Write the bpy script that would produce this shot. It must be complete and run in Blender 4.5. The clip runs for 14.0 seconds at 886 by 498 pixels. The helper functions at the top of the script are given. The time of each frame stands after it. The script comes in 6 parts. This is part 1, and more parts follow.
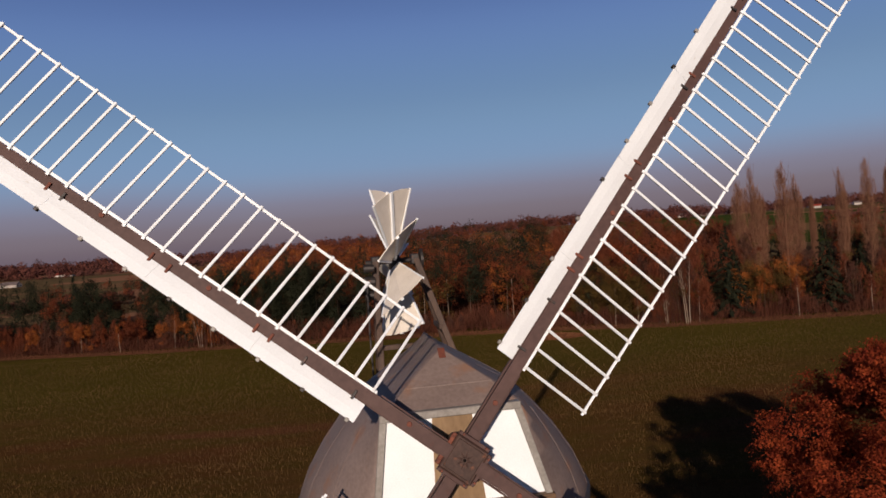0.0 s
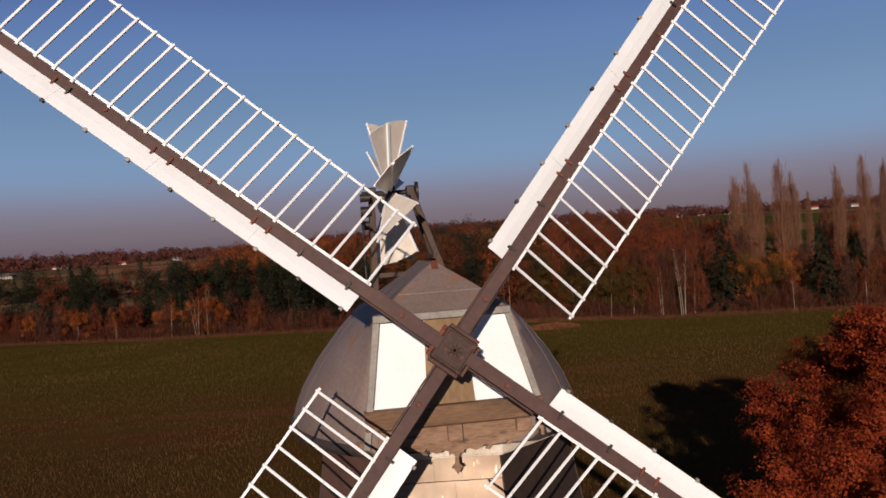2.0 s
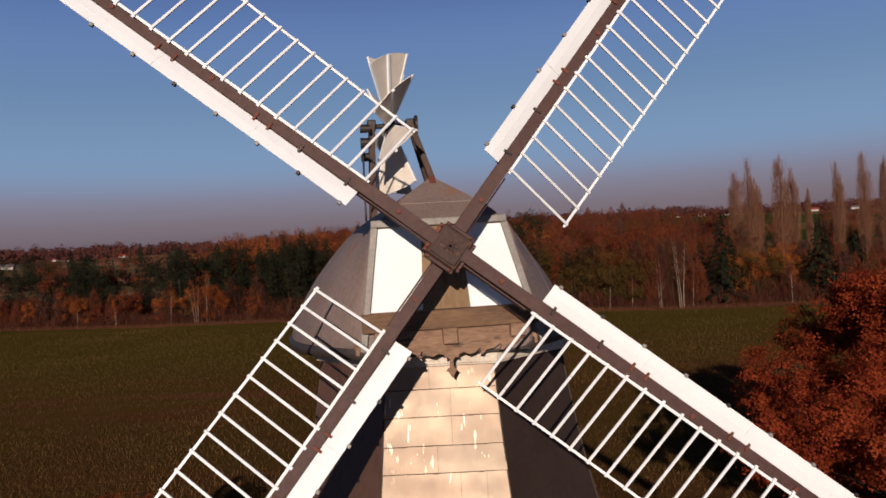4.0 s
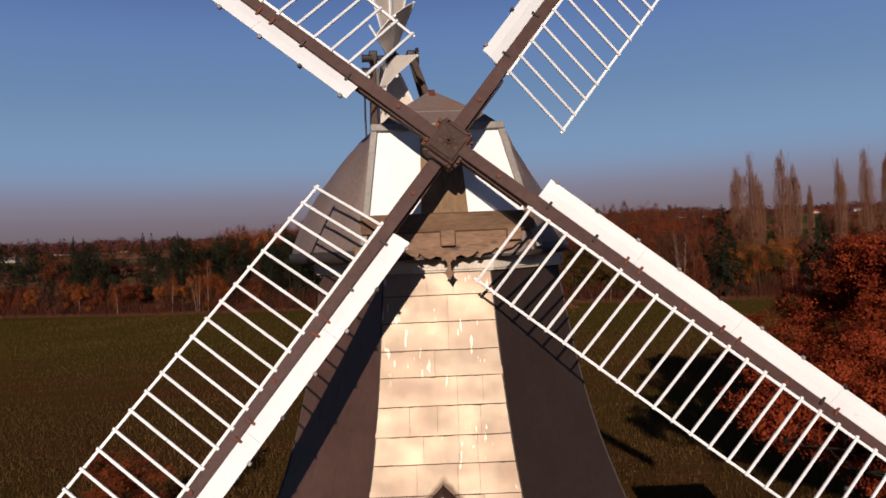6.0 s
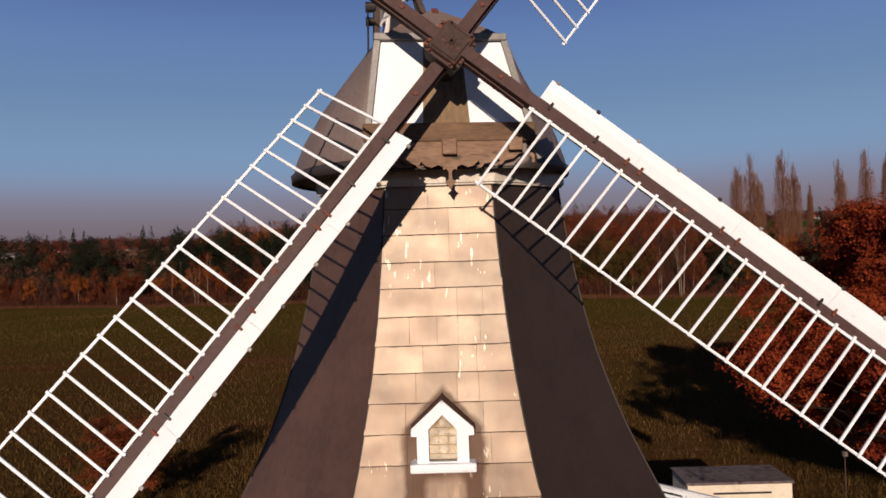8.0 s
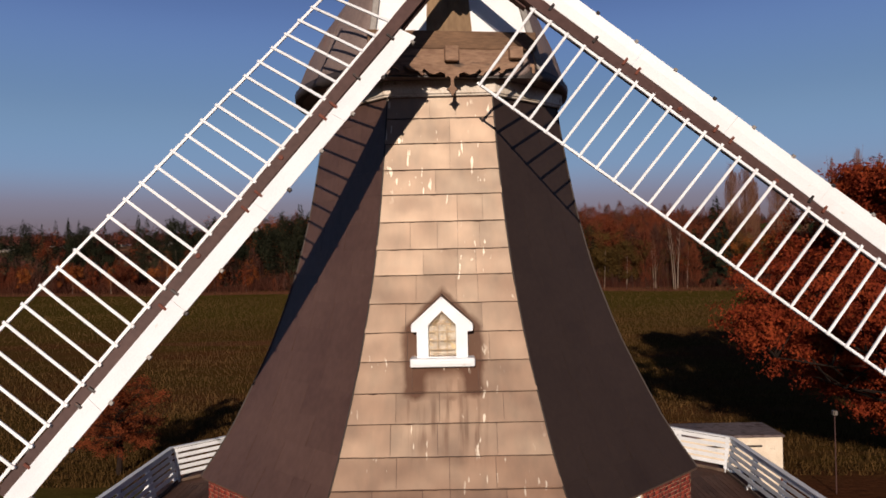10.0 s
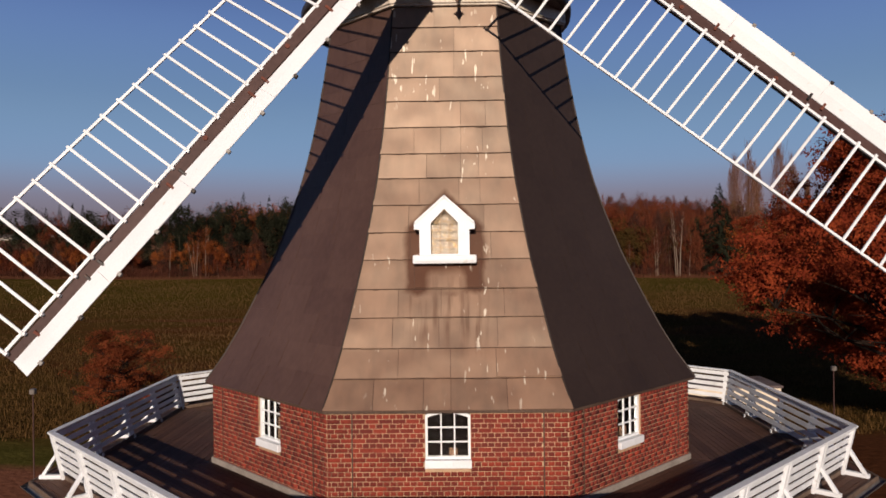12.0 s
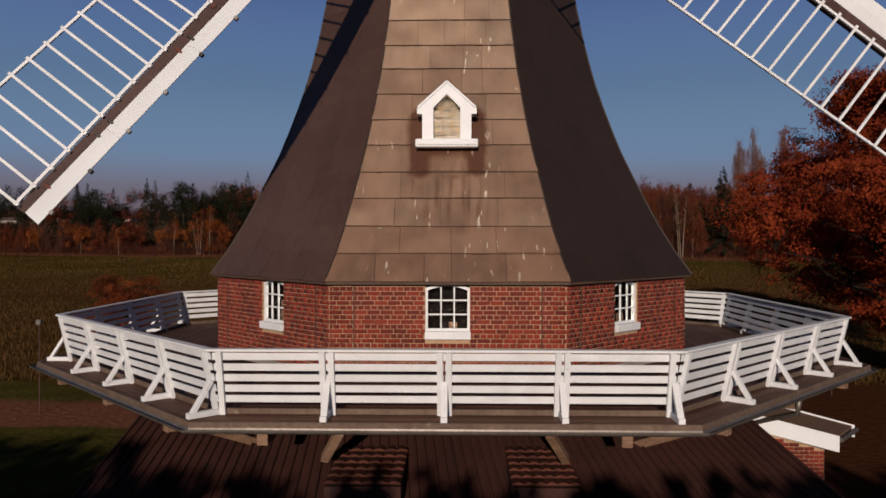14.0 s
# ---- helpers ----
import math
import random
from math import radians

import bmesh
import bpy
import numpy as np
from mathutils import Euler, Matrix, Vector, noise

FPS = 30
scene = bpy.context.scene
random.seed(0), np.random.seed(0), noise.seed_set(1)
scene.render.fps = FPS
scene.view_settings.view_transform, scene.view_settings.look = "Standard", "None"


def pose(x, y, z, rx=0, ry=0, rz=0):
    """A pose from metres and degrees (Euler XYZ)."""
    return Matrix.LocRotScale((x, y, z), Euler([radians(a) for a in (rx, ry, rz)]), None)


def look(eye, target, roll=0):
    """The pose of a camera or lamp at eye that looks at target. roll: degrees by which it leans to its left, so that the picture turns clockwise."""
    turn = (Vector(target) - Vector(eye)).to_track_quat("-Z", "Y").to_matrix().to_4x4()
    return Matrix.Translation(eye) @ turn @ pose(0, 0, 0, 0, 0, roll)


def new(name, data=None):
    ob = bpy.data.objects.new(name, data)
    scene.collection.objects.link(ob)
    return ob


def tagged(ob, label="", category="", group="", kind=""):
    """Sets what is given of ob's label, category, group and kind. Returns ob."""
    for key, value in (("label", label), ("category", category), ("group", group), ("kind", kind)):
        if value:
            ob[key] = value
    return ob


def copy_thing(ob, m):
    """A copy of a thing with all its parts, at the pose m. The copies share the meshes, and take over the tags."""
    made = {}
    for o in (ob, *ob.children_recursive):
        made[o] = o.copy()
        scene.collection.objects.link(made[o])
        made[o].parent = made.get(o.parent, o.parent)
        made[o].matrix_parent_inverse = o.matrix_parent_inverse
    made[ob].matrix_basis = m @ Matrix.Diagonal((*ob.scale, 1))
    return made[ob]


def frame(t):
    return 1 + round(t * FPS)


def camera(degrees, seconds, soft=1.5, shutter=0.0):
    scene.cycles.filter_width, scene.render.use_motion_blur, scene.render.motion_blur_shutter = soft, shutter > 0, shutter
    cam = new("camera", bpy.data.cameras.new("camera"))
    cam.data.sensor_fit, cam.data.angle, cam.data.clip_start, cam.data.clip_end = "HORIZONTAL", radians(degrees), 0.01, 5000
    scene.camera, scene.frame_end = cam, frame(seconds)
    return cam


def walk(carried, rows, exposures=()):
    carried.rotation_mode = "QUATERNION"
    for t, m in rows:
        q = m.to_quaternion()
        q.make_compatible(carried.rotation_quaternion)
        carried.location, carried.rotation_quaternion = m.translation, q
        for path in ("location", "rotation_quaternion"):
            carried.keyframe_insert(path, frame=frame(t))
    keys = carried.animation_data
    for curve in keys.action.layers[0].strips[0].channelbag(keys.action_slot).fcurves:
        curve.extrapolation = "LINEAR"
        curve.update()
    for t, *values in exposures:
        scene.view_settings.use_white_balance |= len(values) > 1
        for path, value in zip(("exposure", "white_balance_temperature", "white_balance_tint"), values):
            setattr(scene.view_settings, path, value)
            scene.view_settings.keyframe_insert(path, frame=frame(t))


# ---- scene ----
cam = camera(61.6, 14.0, soft=1.65)

PATH = [
    (0, (0.660, -19.598, 23.142), (0.617, -17.599, 23.128), -4.68),
    (0.5, (0.671, -19.744, 22.700), (0.630, -17.744, 22.685), -4.53),
    (1, (0.659, -19.856, 22.178), (0.621, -17.856, 22.162), -4.37),
    (1.5, (0.650, -19.978, 21.683), (0.612, -17.978, 21.668), -4.16),
    (2, (0.618, -20.081, 21.112), (0.581, -18.081, 21.097), -3.98),
    (2.5, (0.588, -20.170, 20.625), (0.552, -18.171, 20.610), -3.75),
    (5, (0.560, -20.545, 17.973), (0.521, -18.546, 17.958), -2.95),
    (5.5, (0.554, -20.613, 17.441), (0.514, -18.613, 17.427), -2.79),
    (6, (0.543, -20.684, 16.874), (0.501, -18.684, 16.862), -2.62),
    (6.5, (0.528, -20.678, 16.353), (0.487, -18.678, 16.344), -2.49),
    (7, (0.498, -20.697, 15.788), (0.456, -18.697, 15.781), -2.38),
    (7.5, (0.453, -20.762, 15.247), (0.413, -18.763, 15.245), -2.21),
    (8, (0.434, -20.777, 14.716), (0.393, -18.778, 14.716), -1.96),
    (10.5, (0.200, -21.248, 11.906), (0.175, -19.248, 11.913), -1.07),
    (11, (0.185, -21.292, 11.382), (0.158, -19.292, 11.385), -0.88),
    (11.5, (0.197, -21.352, 10.870), (0.167, -19.352, 10.869), -0.79),
    (12, (0.208, -21.411, 10.286), (0.174, -19.412, 10.282), -0.69),
    (12.5, (0.201, -21.468, 9.717), (0.164, -19.468, 9.711), -0.56),
    (13, (0.217, -21.533, 9.052), (0.177, -19.533, 9.045), -0.44),
    (13.5, (0.232, -21.621, 8.446), (0.190, -19.621, 8.433), -0.24),
    (14, (0.240, -21.729, 7.835), (0.197, -19.730, 7.810), 0.05),
]
walk(cam, [(t, look(eye, target, roll)) for t, eye, target, roll in PATH], [(0, 0.0, 6900, 17.5), (13.5, 0.0, 6900, 17.5), (14, -0.5, 6900, 17.5)])

# ---------------------------------------------------------------- light
SUN_AZ, SUN_EL = radians(4.0), radians(14.8)   # azimuth to the left of straight behind the camera
to_sun = Vector((-math.sin(SUN_AZ) * math.cos(SUN_EL), -math.cos(SUN_AZ) * math.cos(SUN_EL), math.sin(SUN_EL)))
sun = new("sun", bpy.data.lights.new("sun", "SUN"))
sun.data.energy, sun.data.angle, sun.data.color = 4.65, radians(0.55), (1.0, 0.89, 0.755)
sun.matrix_world = look((0, 0, 60), Vector((0, 0, 60)) - to_sun)

world = bpy.data.worlds.new("world")
scene.world = world
world.use_nodes = True
wn, wl = world.node_tree.nodes, world.node_tree.links
wn.clear()
sky = wn.new("ShaderNodeTexSky")
sky.sky_type, sky.sun_disc = "NISHITA", False
sky.sun_elevation, sky.sun_rotation = SUN_EL, math.pi + SUN_AZ
sky.air_density, sky.dust_density, sky.ozone_density = 1.0, 0.6, 3.0
coord = wn.new("ShaderNodeTexCoord")
split = wn.new("ShaderNodeSeparateXYZ")
wl.new(coord.outputs["Generated"], split.inputs[0])
haze = wn.new("ShaderNodeValToRGB")            # autumn haze: mauve at the horizon, clear blue above
haze.color_ramp.interpolation = "CARDINAL"
els = haze.color_ramp.elements
els[0].position, els[0].color = 0.0, (0.098, 0.084, 0.132, 1)
els[1].position, els[1].color = 1.0, (0.006, 0.012, 0.040, 1)
for p, c in ((0.012, (0.119, 0.094, 0.138)), (0.03, (0.155, 0.126, 0.168)), (0.05, (0.178, 0.160, 0.218)), (0.075, (0.196, 0.218, 0.322)), (0.11, (0.178, 0.296, 0.480)),
             (0.19, (0.136, 0.256, 0.442)), (0.30, (0.092, 0.180, 0.410)), (0.45, (0.023, 0.046, 0.129))):
    els.new(p).color = (*c, 1)
wl.new(split.outputs[2], haze.inputs[0])
back = wn.new("ShaderNodeBackground")
mix = wn.new("ShaderNodeMixRGB")
mix.inputs[0].default_value = 0.94
scale_sky = wn.new("ShaderNodeMixRGB")
scale_sky.blend_type = "MULTIPLY"
scale_sky.inputs[0].default_value = 1.0
scale_sky.inputs[2].default_value = (0.09, 0.09, 0.09, 1)
wl.new(sky.outputs[0], scale_sky.inputs[1])
wl.new(scale_sky.outputs[0], mix.inputs[1])
wl.new(haze.outputs[0], mix.inputs[2])
wl.new(mix.outputs[0], back.inputs[0])
back.inputs[1].default_value = 1.0
out = wn.new("ShaderNodeOutputWorld")
wl.new(back.outputs[0], out.inputs[0])

# ---------------------------------------------------------------- materials


def mat(name, dark, light, rough=0.7, metal=0.0, fine=18.0, broad=1.1, bump=0.25, per_object=0.0, per_island=0.0, spec=0.5, stretch=(1, 1, 1), stain=None, stain_at=0.62):
    """A surface between two colours, varied by fine grain, broad patches, stains and from piece to piece."""
    m = bpy.data.materials.new(name)
    m.use_nodes = True
    n, l = m.node_tree.nodes, m.node_tree.links
    b = n["Principled BSDF"]
    b.inputs["Roughness"].default_value, b.inputs["Metallic"].default_value = rough, metal
    b.inputs["Specular IOR Level"].default_value = spec
    tc, mp = n.new("ShaderNodeTexCoord"), n.new("ShaderNodeMapping")
    mp.inputs["Scale"].default_value = stretch
    l.new(tc.outputs["Object"], mp.inputs[0])
    nf, nb = n.new("ShaderNodeTexNoise"), n.new("ShaderNodeTexNoise")
    nf.inputs["Scale"].default_value, nf.inputs["Detail"].default_value = fine, 4
    nb.inputs["Scale"].default_value, nb.inputs["Detail"].default_value = broad, 3
    l.new(mp.outputs[0], nf.inputs[0])
    l.new(mp.outputs[0], nb.inputs[0])
    add = n.new("ShaderNodeMath")
    add.operation = "ADD"
    l.new(nf.outputs[0], add.inputs[0])
    l.new(nb.outputs[0], add.inputs[1])
    rng = n.new("ShaderNodeMapRange")
    rng.inputs["From Min"].default_value, rng.inputs["From Max"].default_value = 0.65, 1.35
    last = add.outputs[0]
    for amount, source in ((per_object, "o"), (per_island, "i")):
        if amount:
            r = n.new("ShaderNodeObjectInfo").outputs["Random"] if source == "o" else n.new("ShaderNodeNewGeometry").outputs["Random Per Island"]
            ma = n.new("ShaderNodeMath")
            ma.operation = "MULTIPLY_ADD"
            ma.inputs[1].default_value = amount
            l.new(r, ma.inputs[0])
            l.new(last, ma.inputs[2])
            sub = n.new("ShaderNodeMath")
            sub.operation = "SUBTRACT"
            sub.inputs[1].default_value = amount * 0.5
            l.new(ma.outputs[0], sub.inputs[0])
            last = sub.outputs[0]
    l.new(last, rng.inputs[0])
    mx = n.new("ShaderNodeMixRGB")
    mx.inputs[1].default_value, mx.inputs[2].default_value = (*dark, 1), (*light, 1)
    l.new(rng.outputs[0], mx.inputs[0])
    col = mx.outputs[0]
    if stain:
        ns = n.new("ShaderNodeTexNoise")
        ns.inputs["Scale"].default_value, ns.inputs["Detail"].default_value = broad * 3.1, 6
        l.new(mp.outputs[0], ns.inputs[0])
        rs = n.new("ShaderNodeMapRange")
        rs.inputs["From Min"].default_value, rs.inputs["From Max"].default_value = stain_at, stain_at + 0.12
        l.new(ns.outputs[0], rs.inputs[0])
        ms = n.new("ShaderNodeMixRGB")
        ms.inputs[2].default_value = (*stain, 1)
        l.new(rs.outputs[0], ms.inputs[0])
        l.new(col, ms.inputs[1])
        col = ms.outputs[0]
    l.new(col, b.inputs["Base Color"])
    if bump:
        bu = n.new("ShaderNodeBump")
        bu.inputs["Strength"].default_value, bu.inputs["Distance"].default_value = bump, 0.02
        l.new(nf.outputs[0], bu.inputs["Height"])
        l.new(bu.outputs[0], b.inputs["Normal"])
    return m


def ramp_mat(name, colours, rough=0.8, translucent=0.0, per="i", clump=0.0, speckle=0.4):
    """Leaves and bark: the colour is picked piece by piece from a list."""
    m = bpy.data.materials.new(name)
    m.use_nodes = True
    n, l = m.node_tree.nodes, m.node_tree.links
    b = n["Principled BSDF"]
    b.inputs["Roughness"].default_value = rough
    b.inputs["Specular IOR Level"].default_value = 0.03
    r = n.new("ShaderNodeNewGeometry").outputs["Random Per Island"] if per == "i" else n.new("ShaderNodeObjectInfo").outputs["Random"]
    cr = n.new("ShaderNodeValToRGB")
    cr.color_ramp.interpolation = "LINEAR"
    e = cr.color_ramp.elements
    e[0].position, e[0].color = 0.0, (*colours[0], 1)
    e[1].position, e[1].color = 1.0, (*colours[-1], 1)
    for i, c in enumerate(colours[1:-1]):
        e.new((i + 1) / (len(colours) - 1)).color = (*c, 1)
    if clump:                                  # the tint also drifts from tree to tree
        tc, nz = n.new("ShaderNodeTexCoord"), n.new("ShaderNodeTexNoise")
        nz.inputs["Scale"].default_value, nz.inputs["Detail"].default_value = clump, 2
        l.new(tc.outputs["Object"], nz.inputs[0])
        mr = n.new("ShaderNodeMapRange")
        mr.inputs["From Min"].default_value, mr.inputs["From Max"].default_value = 0.25, 0.75
        l.new(nz.outputs[0], mr.inputs[0])
        mf = n.new("ShaderNodeMixRGB")
        mf.inputs[0].default_value = speckle
        l.new(mr.outputs[0], mf.inputs[1])
        l.new(r, mf.inputs[2])
        r = mf.outputs[0]
    l.new(r, cr.inputs[0])
    l.new(cr.outputs[0], b.inputs["Base Color"])
    if translucent:
        t = n.new("ShaderNodeBsdfTranslucent")
        l.new(cr.outputs[0], t.inputs[0])
        mixer = n.new("ShaderNodeMixShader")
        mixer.inputs[0].default_value = translucent
        l.new(b.outputs[0], mixer.inputs[1])
        l.new(t.outputs[0], mixer.inputs[2])
        l.new(mixer.outputs[0], n["Material Output"].inputs[0])
    return m


WHITE = mat("white_paint", (0.675, 0.705, 0.73), (0.775, 0.81, 0.84), 0.5, fine=30, broad=1.5, bump=0.06, stain=(0.50, 0.45, 0.38), stain_at=0.70)
WHITE_WORN = mat("worn_white_paint", (0.62, 0.645, 0.665), (0.795, 0.825, 0.855), 0.55, fine=40, broad=2.5, bump=0.1, per_object=0.25, stain=(0.30, 0.26, 0.21), stain_at=0.69)
STOCK = mat("brown_painted_steel", (0.047, 0.0225, 0.0195), (0.082, 0.0435, 0.0385), 0.6, fine=9, broad=0.8, bump=0.1, spec=0.22, stain=(0.12, 0.032, 0.02), stain_at=0.70)
POLL = mat("dark_rusty_poll_iron", (0.030, 0.0155, 0.0125), (0.068, 0.037, 0.029), 0.65, fine=14, broad=2.0, bump=0.3, spec=0.25, stain=(0.14, 0.05, 0.025), stain_at=0.60)
RUST = mat("rusty_iron", (0.06, 0.016, 0.010), (0.19, 0.050, 0.026), 0.8, fine=25, broad=4, bump=0.4)
IRON = mat("dark_iron", (0.018, 0.016, 0.016), (0.05, 0.042, 0.04), 0.55, metal=0.6, fine=25, broad=3, bump=0.2, stain=(0.12, 0.045, 0.025))
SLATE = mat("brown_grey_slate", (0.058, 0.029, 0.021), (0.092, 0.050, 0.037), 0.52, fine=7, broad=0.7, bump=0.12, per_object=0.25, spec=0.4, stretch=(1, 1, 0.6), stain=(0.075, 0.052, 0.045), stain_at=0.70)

def aged_slate(m):
    """Sheen in patches, run-off below the joints, brown stains round the dormer and white bird streaks."""
    n, l = m.node_tree.nodes, m.node_tree.links
    b = n["Principled BSDF"]
    tc = n.new("ShaderNodeTexCoord")

    def field(scale, stretch, detail, lo, hi):
        mp = n.new("ShaderNodeMapping")
        mp.inputs["Scale"].default_value = stretch
        l.new(tc.outputs["Object"], mp.inputs[0])
        t = n.new("ShaderNodeTexNoise")
        t.inputs["Scale"].default_value, t.inputs["Detail"].default_value = scale, detail
        l.new(mp.outputs[0], t.inputs[0])
        r = n.new("ShaderNodeMapRange")
        r.inputs["From Min"].default_value, r.inputs["From Max"].default_value = lo, hi
        l.new(t.outputs[0], r.inputs[0])
        return r.outputs[0]

    def math2(op, a, c):
        x = n.new("ShaderNodeMath")
        x.operation = op
        for k, v in enumerate((a, c)):
            if isinstance(v, float):
                x.inputs[k].default_value = v
            else:
                l.new(v, x.inputs[k])
        return x.outputs[0]

    def window(value, lo, hi, soft):
        """One between lo and hi, fading over soft."""
        out = None
        for a, c in ((lo - soft, lo + soft), (hi + soft, hi - soft)):
            r = n.new("ShaderNodeMapRange")
            r.inputs["From Min"].default_value, r.inputs["From Max"].default_value = a, c
            l.new(value, r.inputs[0])
            out = r.outputs[0] if out is None else math2("MULTIPLY", out, r.outputs[0])
        return out

    def over(fac, colour):
        x = n.new("ShaderNodeMixRGB")
        l.new(fac, x.inputs[0])
        l.new(b.inputs["Base Color"].links[0].from_socket, x.inputs[1])
        x.inputs[2].default_value = (*colour, 1)
        l.new(x.outputs[0], b.inputs["Base Color"])

    sep = n.new("ShaderNodeSeparateXYZ")
    l.new(tc.outputs["Object"], sep.inputs[0])
    x, z = sep.outputs[0], sep.outputs[2]
    wob = field(3.0, (1, 1, 0.6), 4, 0.0, 1.0)
    xw = math2("ADD", x, math2("MULTIPLY", math2("SUBTRACT", wob, 0.5), 0.25))
    # run-off streaks
    over(math2("MULTIPLY", field(1.0, (4.0, 1, 0.5), 4, 0.52, 0.78), 0.22), (0.085, 0.050, 0.033))
    # brown halo of the dormer, longer drips under its sill
    gable = math2("MULTIPLY", math2("MAXIMUM", math2("SUBTRACT", z, 10.76), 0.0), 1.0)
    reach = math2("ADD", math2("ADD", math2("ABSOLUTE", math2("ADD", x, 0.04), 0.0), gable), math2("MULTIPLY", math2("SUBTRACT", wob, 0.5), 0.4))
    fade = n.new("ShaderNodeMapRange")
    fade.inputs["From Min"].default_value, fade.inputs["From Max"].default_value = 0.97, 0.80
    l.new(reach, fade.inputs[0])
    halo = math2("MULTIPLY", fade.outputs[0], window(math2("ADD", z, math2("MULTIPLY", math2("SUBTRACT", wob, 0.5), 0.3)), 9.28, 12.5, 0.07))
    drip = math2("MULTIPLY", math2("MULTIPLY", window(xw, -0.95, 0.9, 0.1), window(z, 8.2, 9.6, 0.35)), math2("MULTIPLY", field(1.0, (6.0, 1, 0.35), 3, 0.50, 0.62), 0.5))
    core = math2("MULTIPLY", window(xw, -0.42, 0.36, 0.10), window(z, 9.30, 9.75, 0.12))
    halo = math2("MULTIPLY", math2("MULTIPLY", halo, math2("SUBTRACT", 1.0, core)), math2("ADD", math2("MULTIPLY", wob, 0.8), 0.55))
    stain = math2("MINIMUM", math2("MAXIMUM", halo, drip), 0.84)
    over(stain, (0.062, 0.0185, 0.0105))
    clean = math2("SUBTRACT", 1.0, stain)
    l.new(math2("MULTIPLY", clean, 0.22), b.inputs["Metallic"])
    l.new(math2("ADD", math2("MULTIPLY", clean, 0.9), 0.1), b.inputs["Specular IOR Level"])
    l.new(math2("MULTIPLY", clean, 0.35), b.inputs["Coat Weight"])
    b.inputs["IOR"].default_value, b.inputs["Specular Tint"].default_value = 1.62, (1.0, 0.985, 0.77, 1)
    b.inputs["Coat Roughness"].default_value, b.inputs["Coat IOR"].default_value = 0.46, 1.55
    # droppings
    spots = math2("MULTIPLY", field(1.0, (9.0, 1, 2.4), 3, 0.645, 0.68), field(0.8, (1, 1, 1), 2, 0.48, 0.56))
    over(math2("MULTIPLY", spots, 0.8), (0.62, 0.56, 0.47))
    r = n.new("ShaderNodeMapRange")
    r.inputs["To Min"].default_value, r.inputs["To Max"].default_value = 0.46, 0.58
    l.new(field(1.1, (1, 1, 1.5), 3, 0.3, 0.7), r.inputs[0])
    l.new(r.outputs[0], b.inputs["Roughness"])
    bu = n.new("ShaderNodeBump")
    bu.inputs["Strength"].default_value, bu.inputs["Distance"].default_value = 1.0, 0.07
    l.new(field(1.0, (0.9, 1, 0.9), 1, 0.0, 1.0), bu.inputs["Height"])
    l.new(b.inputs["Normal"].links[0].from_socket, bu.inputs["Normal"])
    l.new(bu.outputs[0], b.inputs["Normal"])


# the same slate with its base lightened to stand for the sunlit front
SLATE_LIT = mat("sunlit_weathered_slate", (0.138, 0.067, 0.043), (0.245, 0.129, 0.081), 0.42, metal=0.2, fine=2.6, broad=0.8, bump=0.05, per_object=0.38, spec=1.0, stretch=(1.3, 1, 0.7))
aged_slate(SLATE_LIT)
# smooth flank slate, base darkened because that side turns from the sun
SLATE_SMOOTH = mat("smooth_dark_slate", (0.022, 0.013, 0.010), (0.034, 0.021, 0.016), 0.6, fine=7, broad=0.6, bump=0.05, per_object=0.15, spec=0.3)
CAPSKIN = mat("grey_roofing_felt", (0.114, 0.081, 0.071), (0.200, 0.148, 0.131), 0.62, fine=12, broad=0.5, bump=0.14, stain=(0.19, 0.105, 0.072), stain_at=0.56)
LEAD = mat("grey_lead_trim", (0.16, 0.145, 0.13), (0.28, 0.26, 0.24), 0.5, fine=15, broad=2, bump=0.12)
TIMBER = mat("weathered_timber", (0.125, 0.064, 0.037), (0.30, 0.185, 0.118), 0.8, fine=16, broad=1.5, bump=0.35, per_object=0.25, stretch=(0.35, 1, 1.6), stain=(0.06, 0.04, 0.03))
BEAM = mat("dark_mossy_beam", (0.066, 0.035, 0.019), (0.185, 0.105, 0.058), 0.85, fine=14, broad=1.8, bump=0.4, stretch=(0.3, 1, 1.8), stain=(0.17, 0.10, 0.055), stain_at=0.60)
DECKWOOD = mat("dark_deck_boards", (0.060, 0.027, 0.018), (0.122, 0.062, 0.041), 0.7, fine=14, broad=0.9, bump=0.25, per_object=0.5, spec=0.2, stain=(0.17, 0.125, 0.095), stain_at=0.68)
BRICK = mat("red_brick", (0.105, 0.0120, 0.0065), (0.270, 0.0330, 0.0145), 0.85, fine=35, broad=1.2, bump=0.3, per_object=0.55, stain=(0.08, 0.018, 0.012), stain_at=0.66)
BRICK_REST = mat("red_brick_rest", (0.105, 0.0120, 0.0065), (0.270, 0.0330, 0.0145), 0.85, fine=35, broad=1.2, bump=0.3, per_island=0.55, stain=(0.08, 0.018, 0.012), stain_at=0.66)
MORTAR = mat("lime_mortar", (0.28, 0.165, 0.095), (0.52, 0.36, 0.23), 0.9, fine=30, broad=1.4, bump=0.3, stain=(0.12, 0.065, 0.04), stain_at=0.60)
CONCRETE = mat("grey_plinth", (0.17, 0.145, 0.125), (0.30, 0.265, 0.235), 0.85, fine=20, broad=2, bump=0.2)
ZINC = mat("zinc_gutter", (0.11, 0.095, 0.085), (0.21, 0.185, 0.165), 0.45, metal=0.5, fine=20, broad=2, bump=0.1)
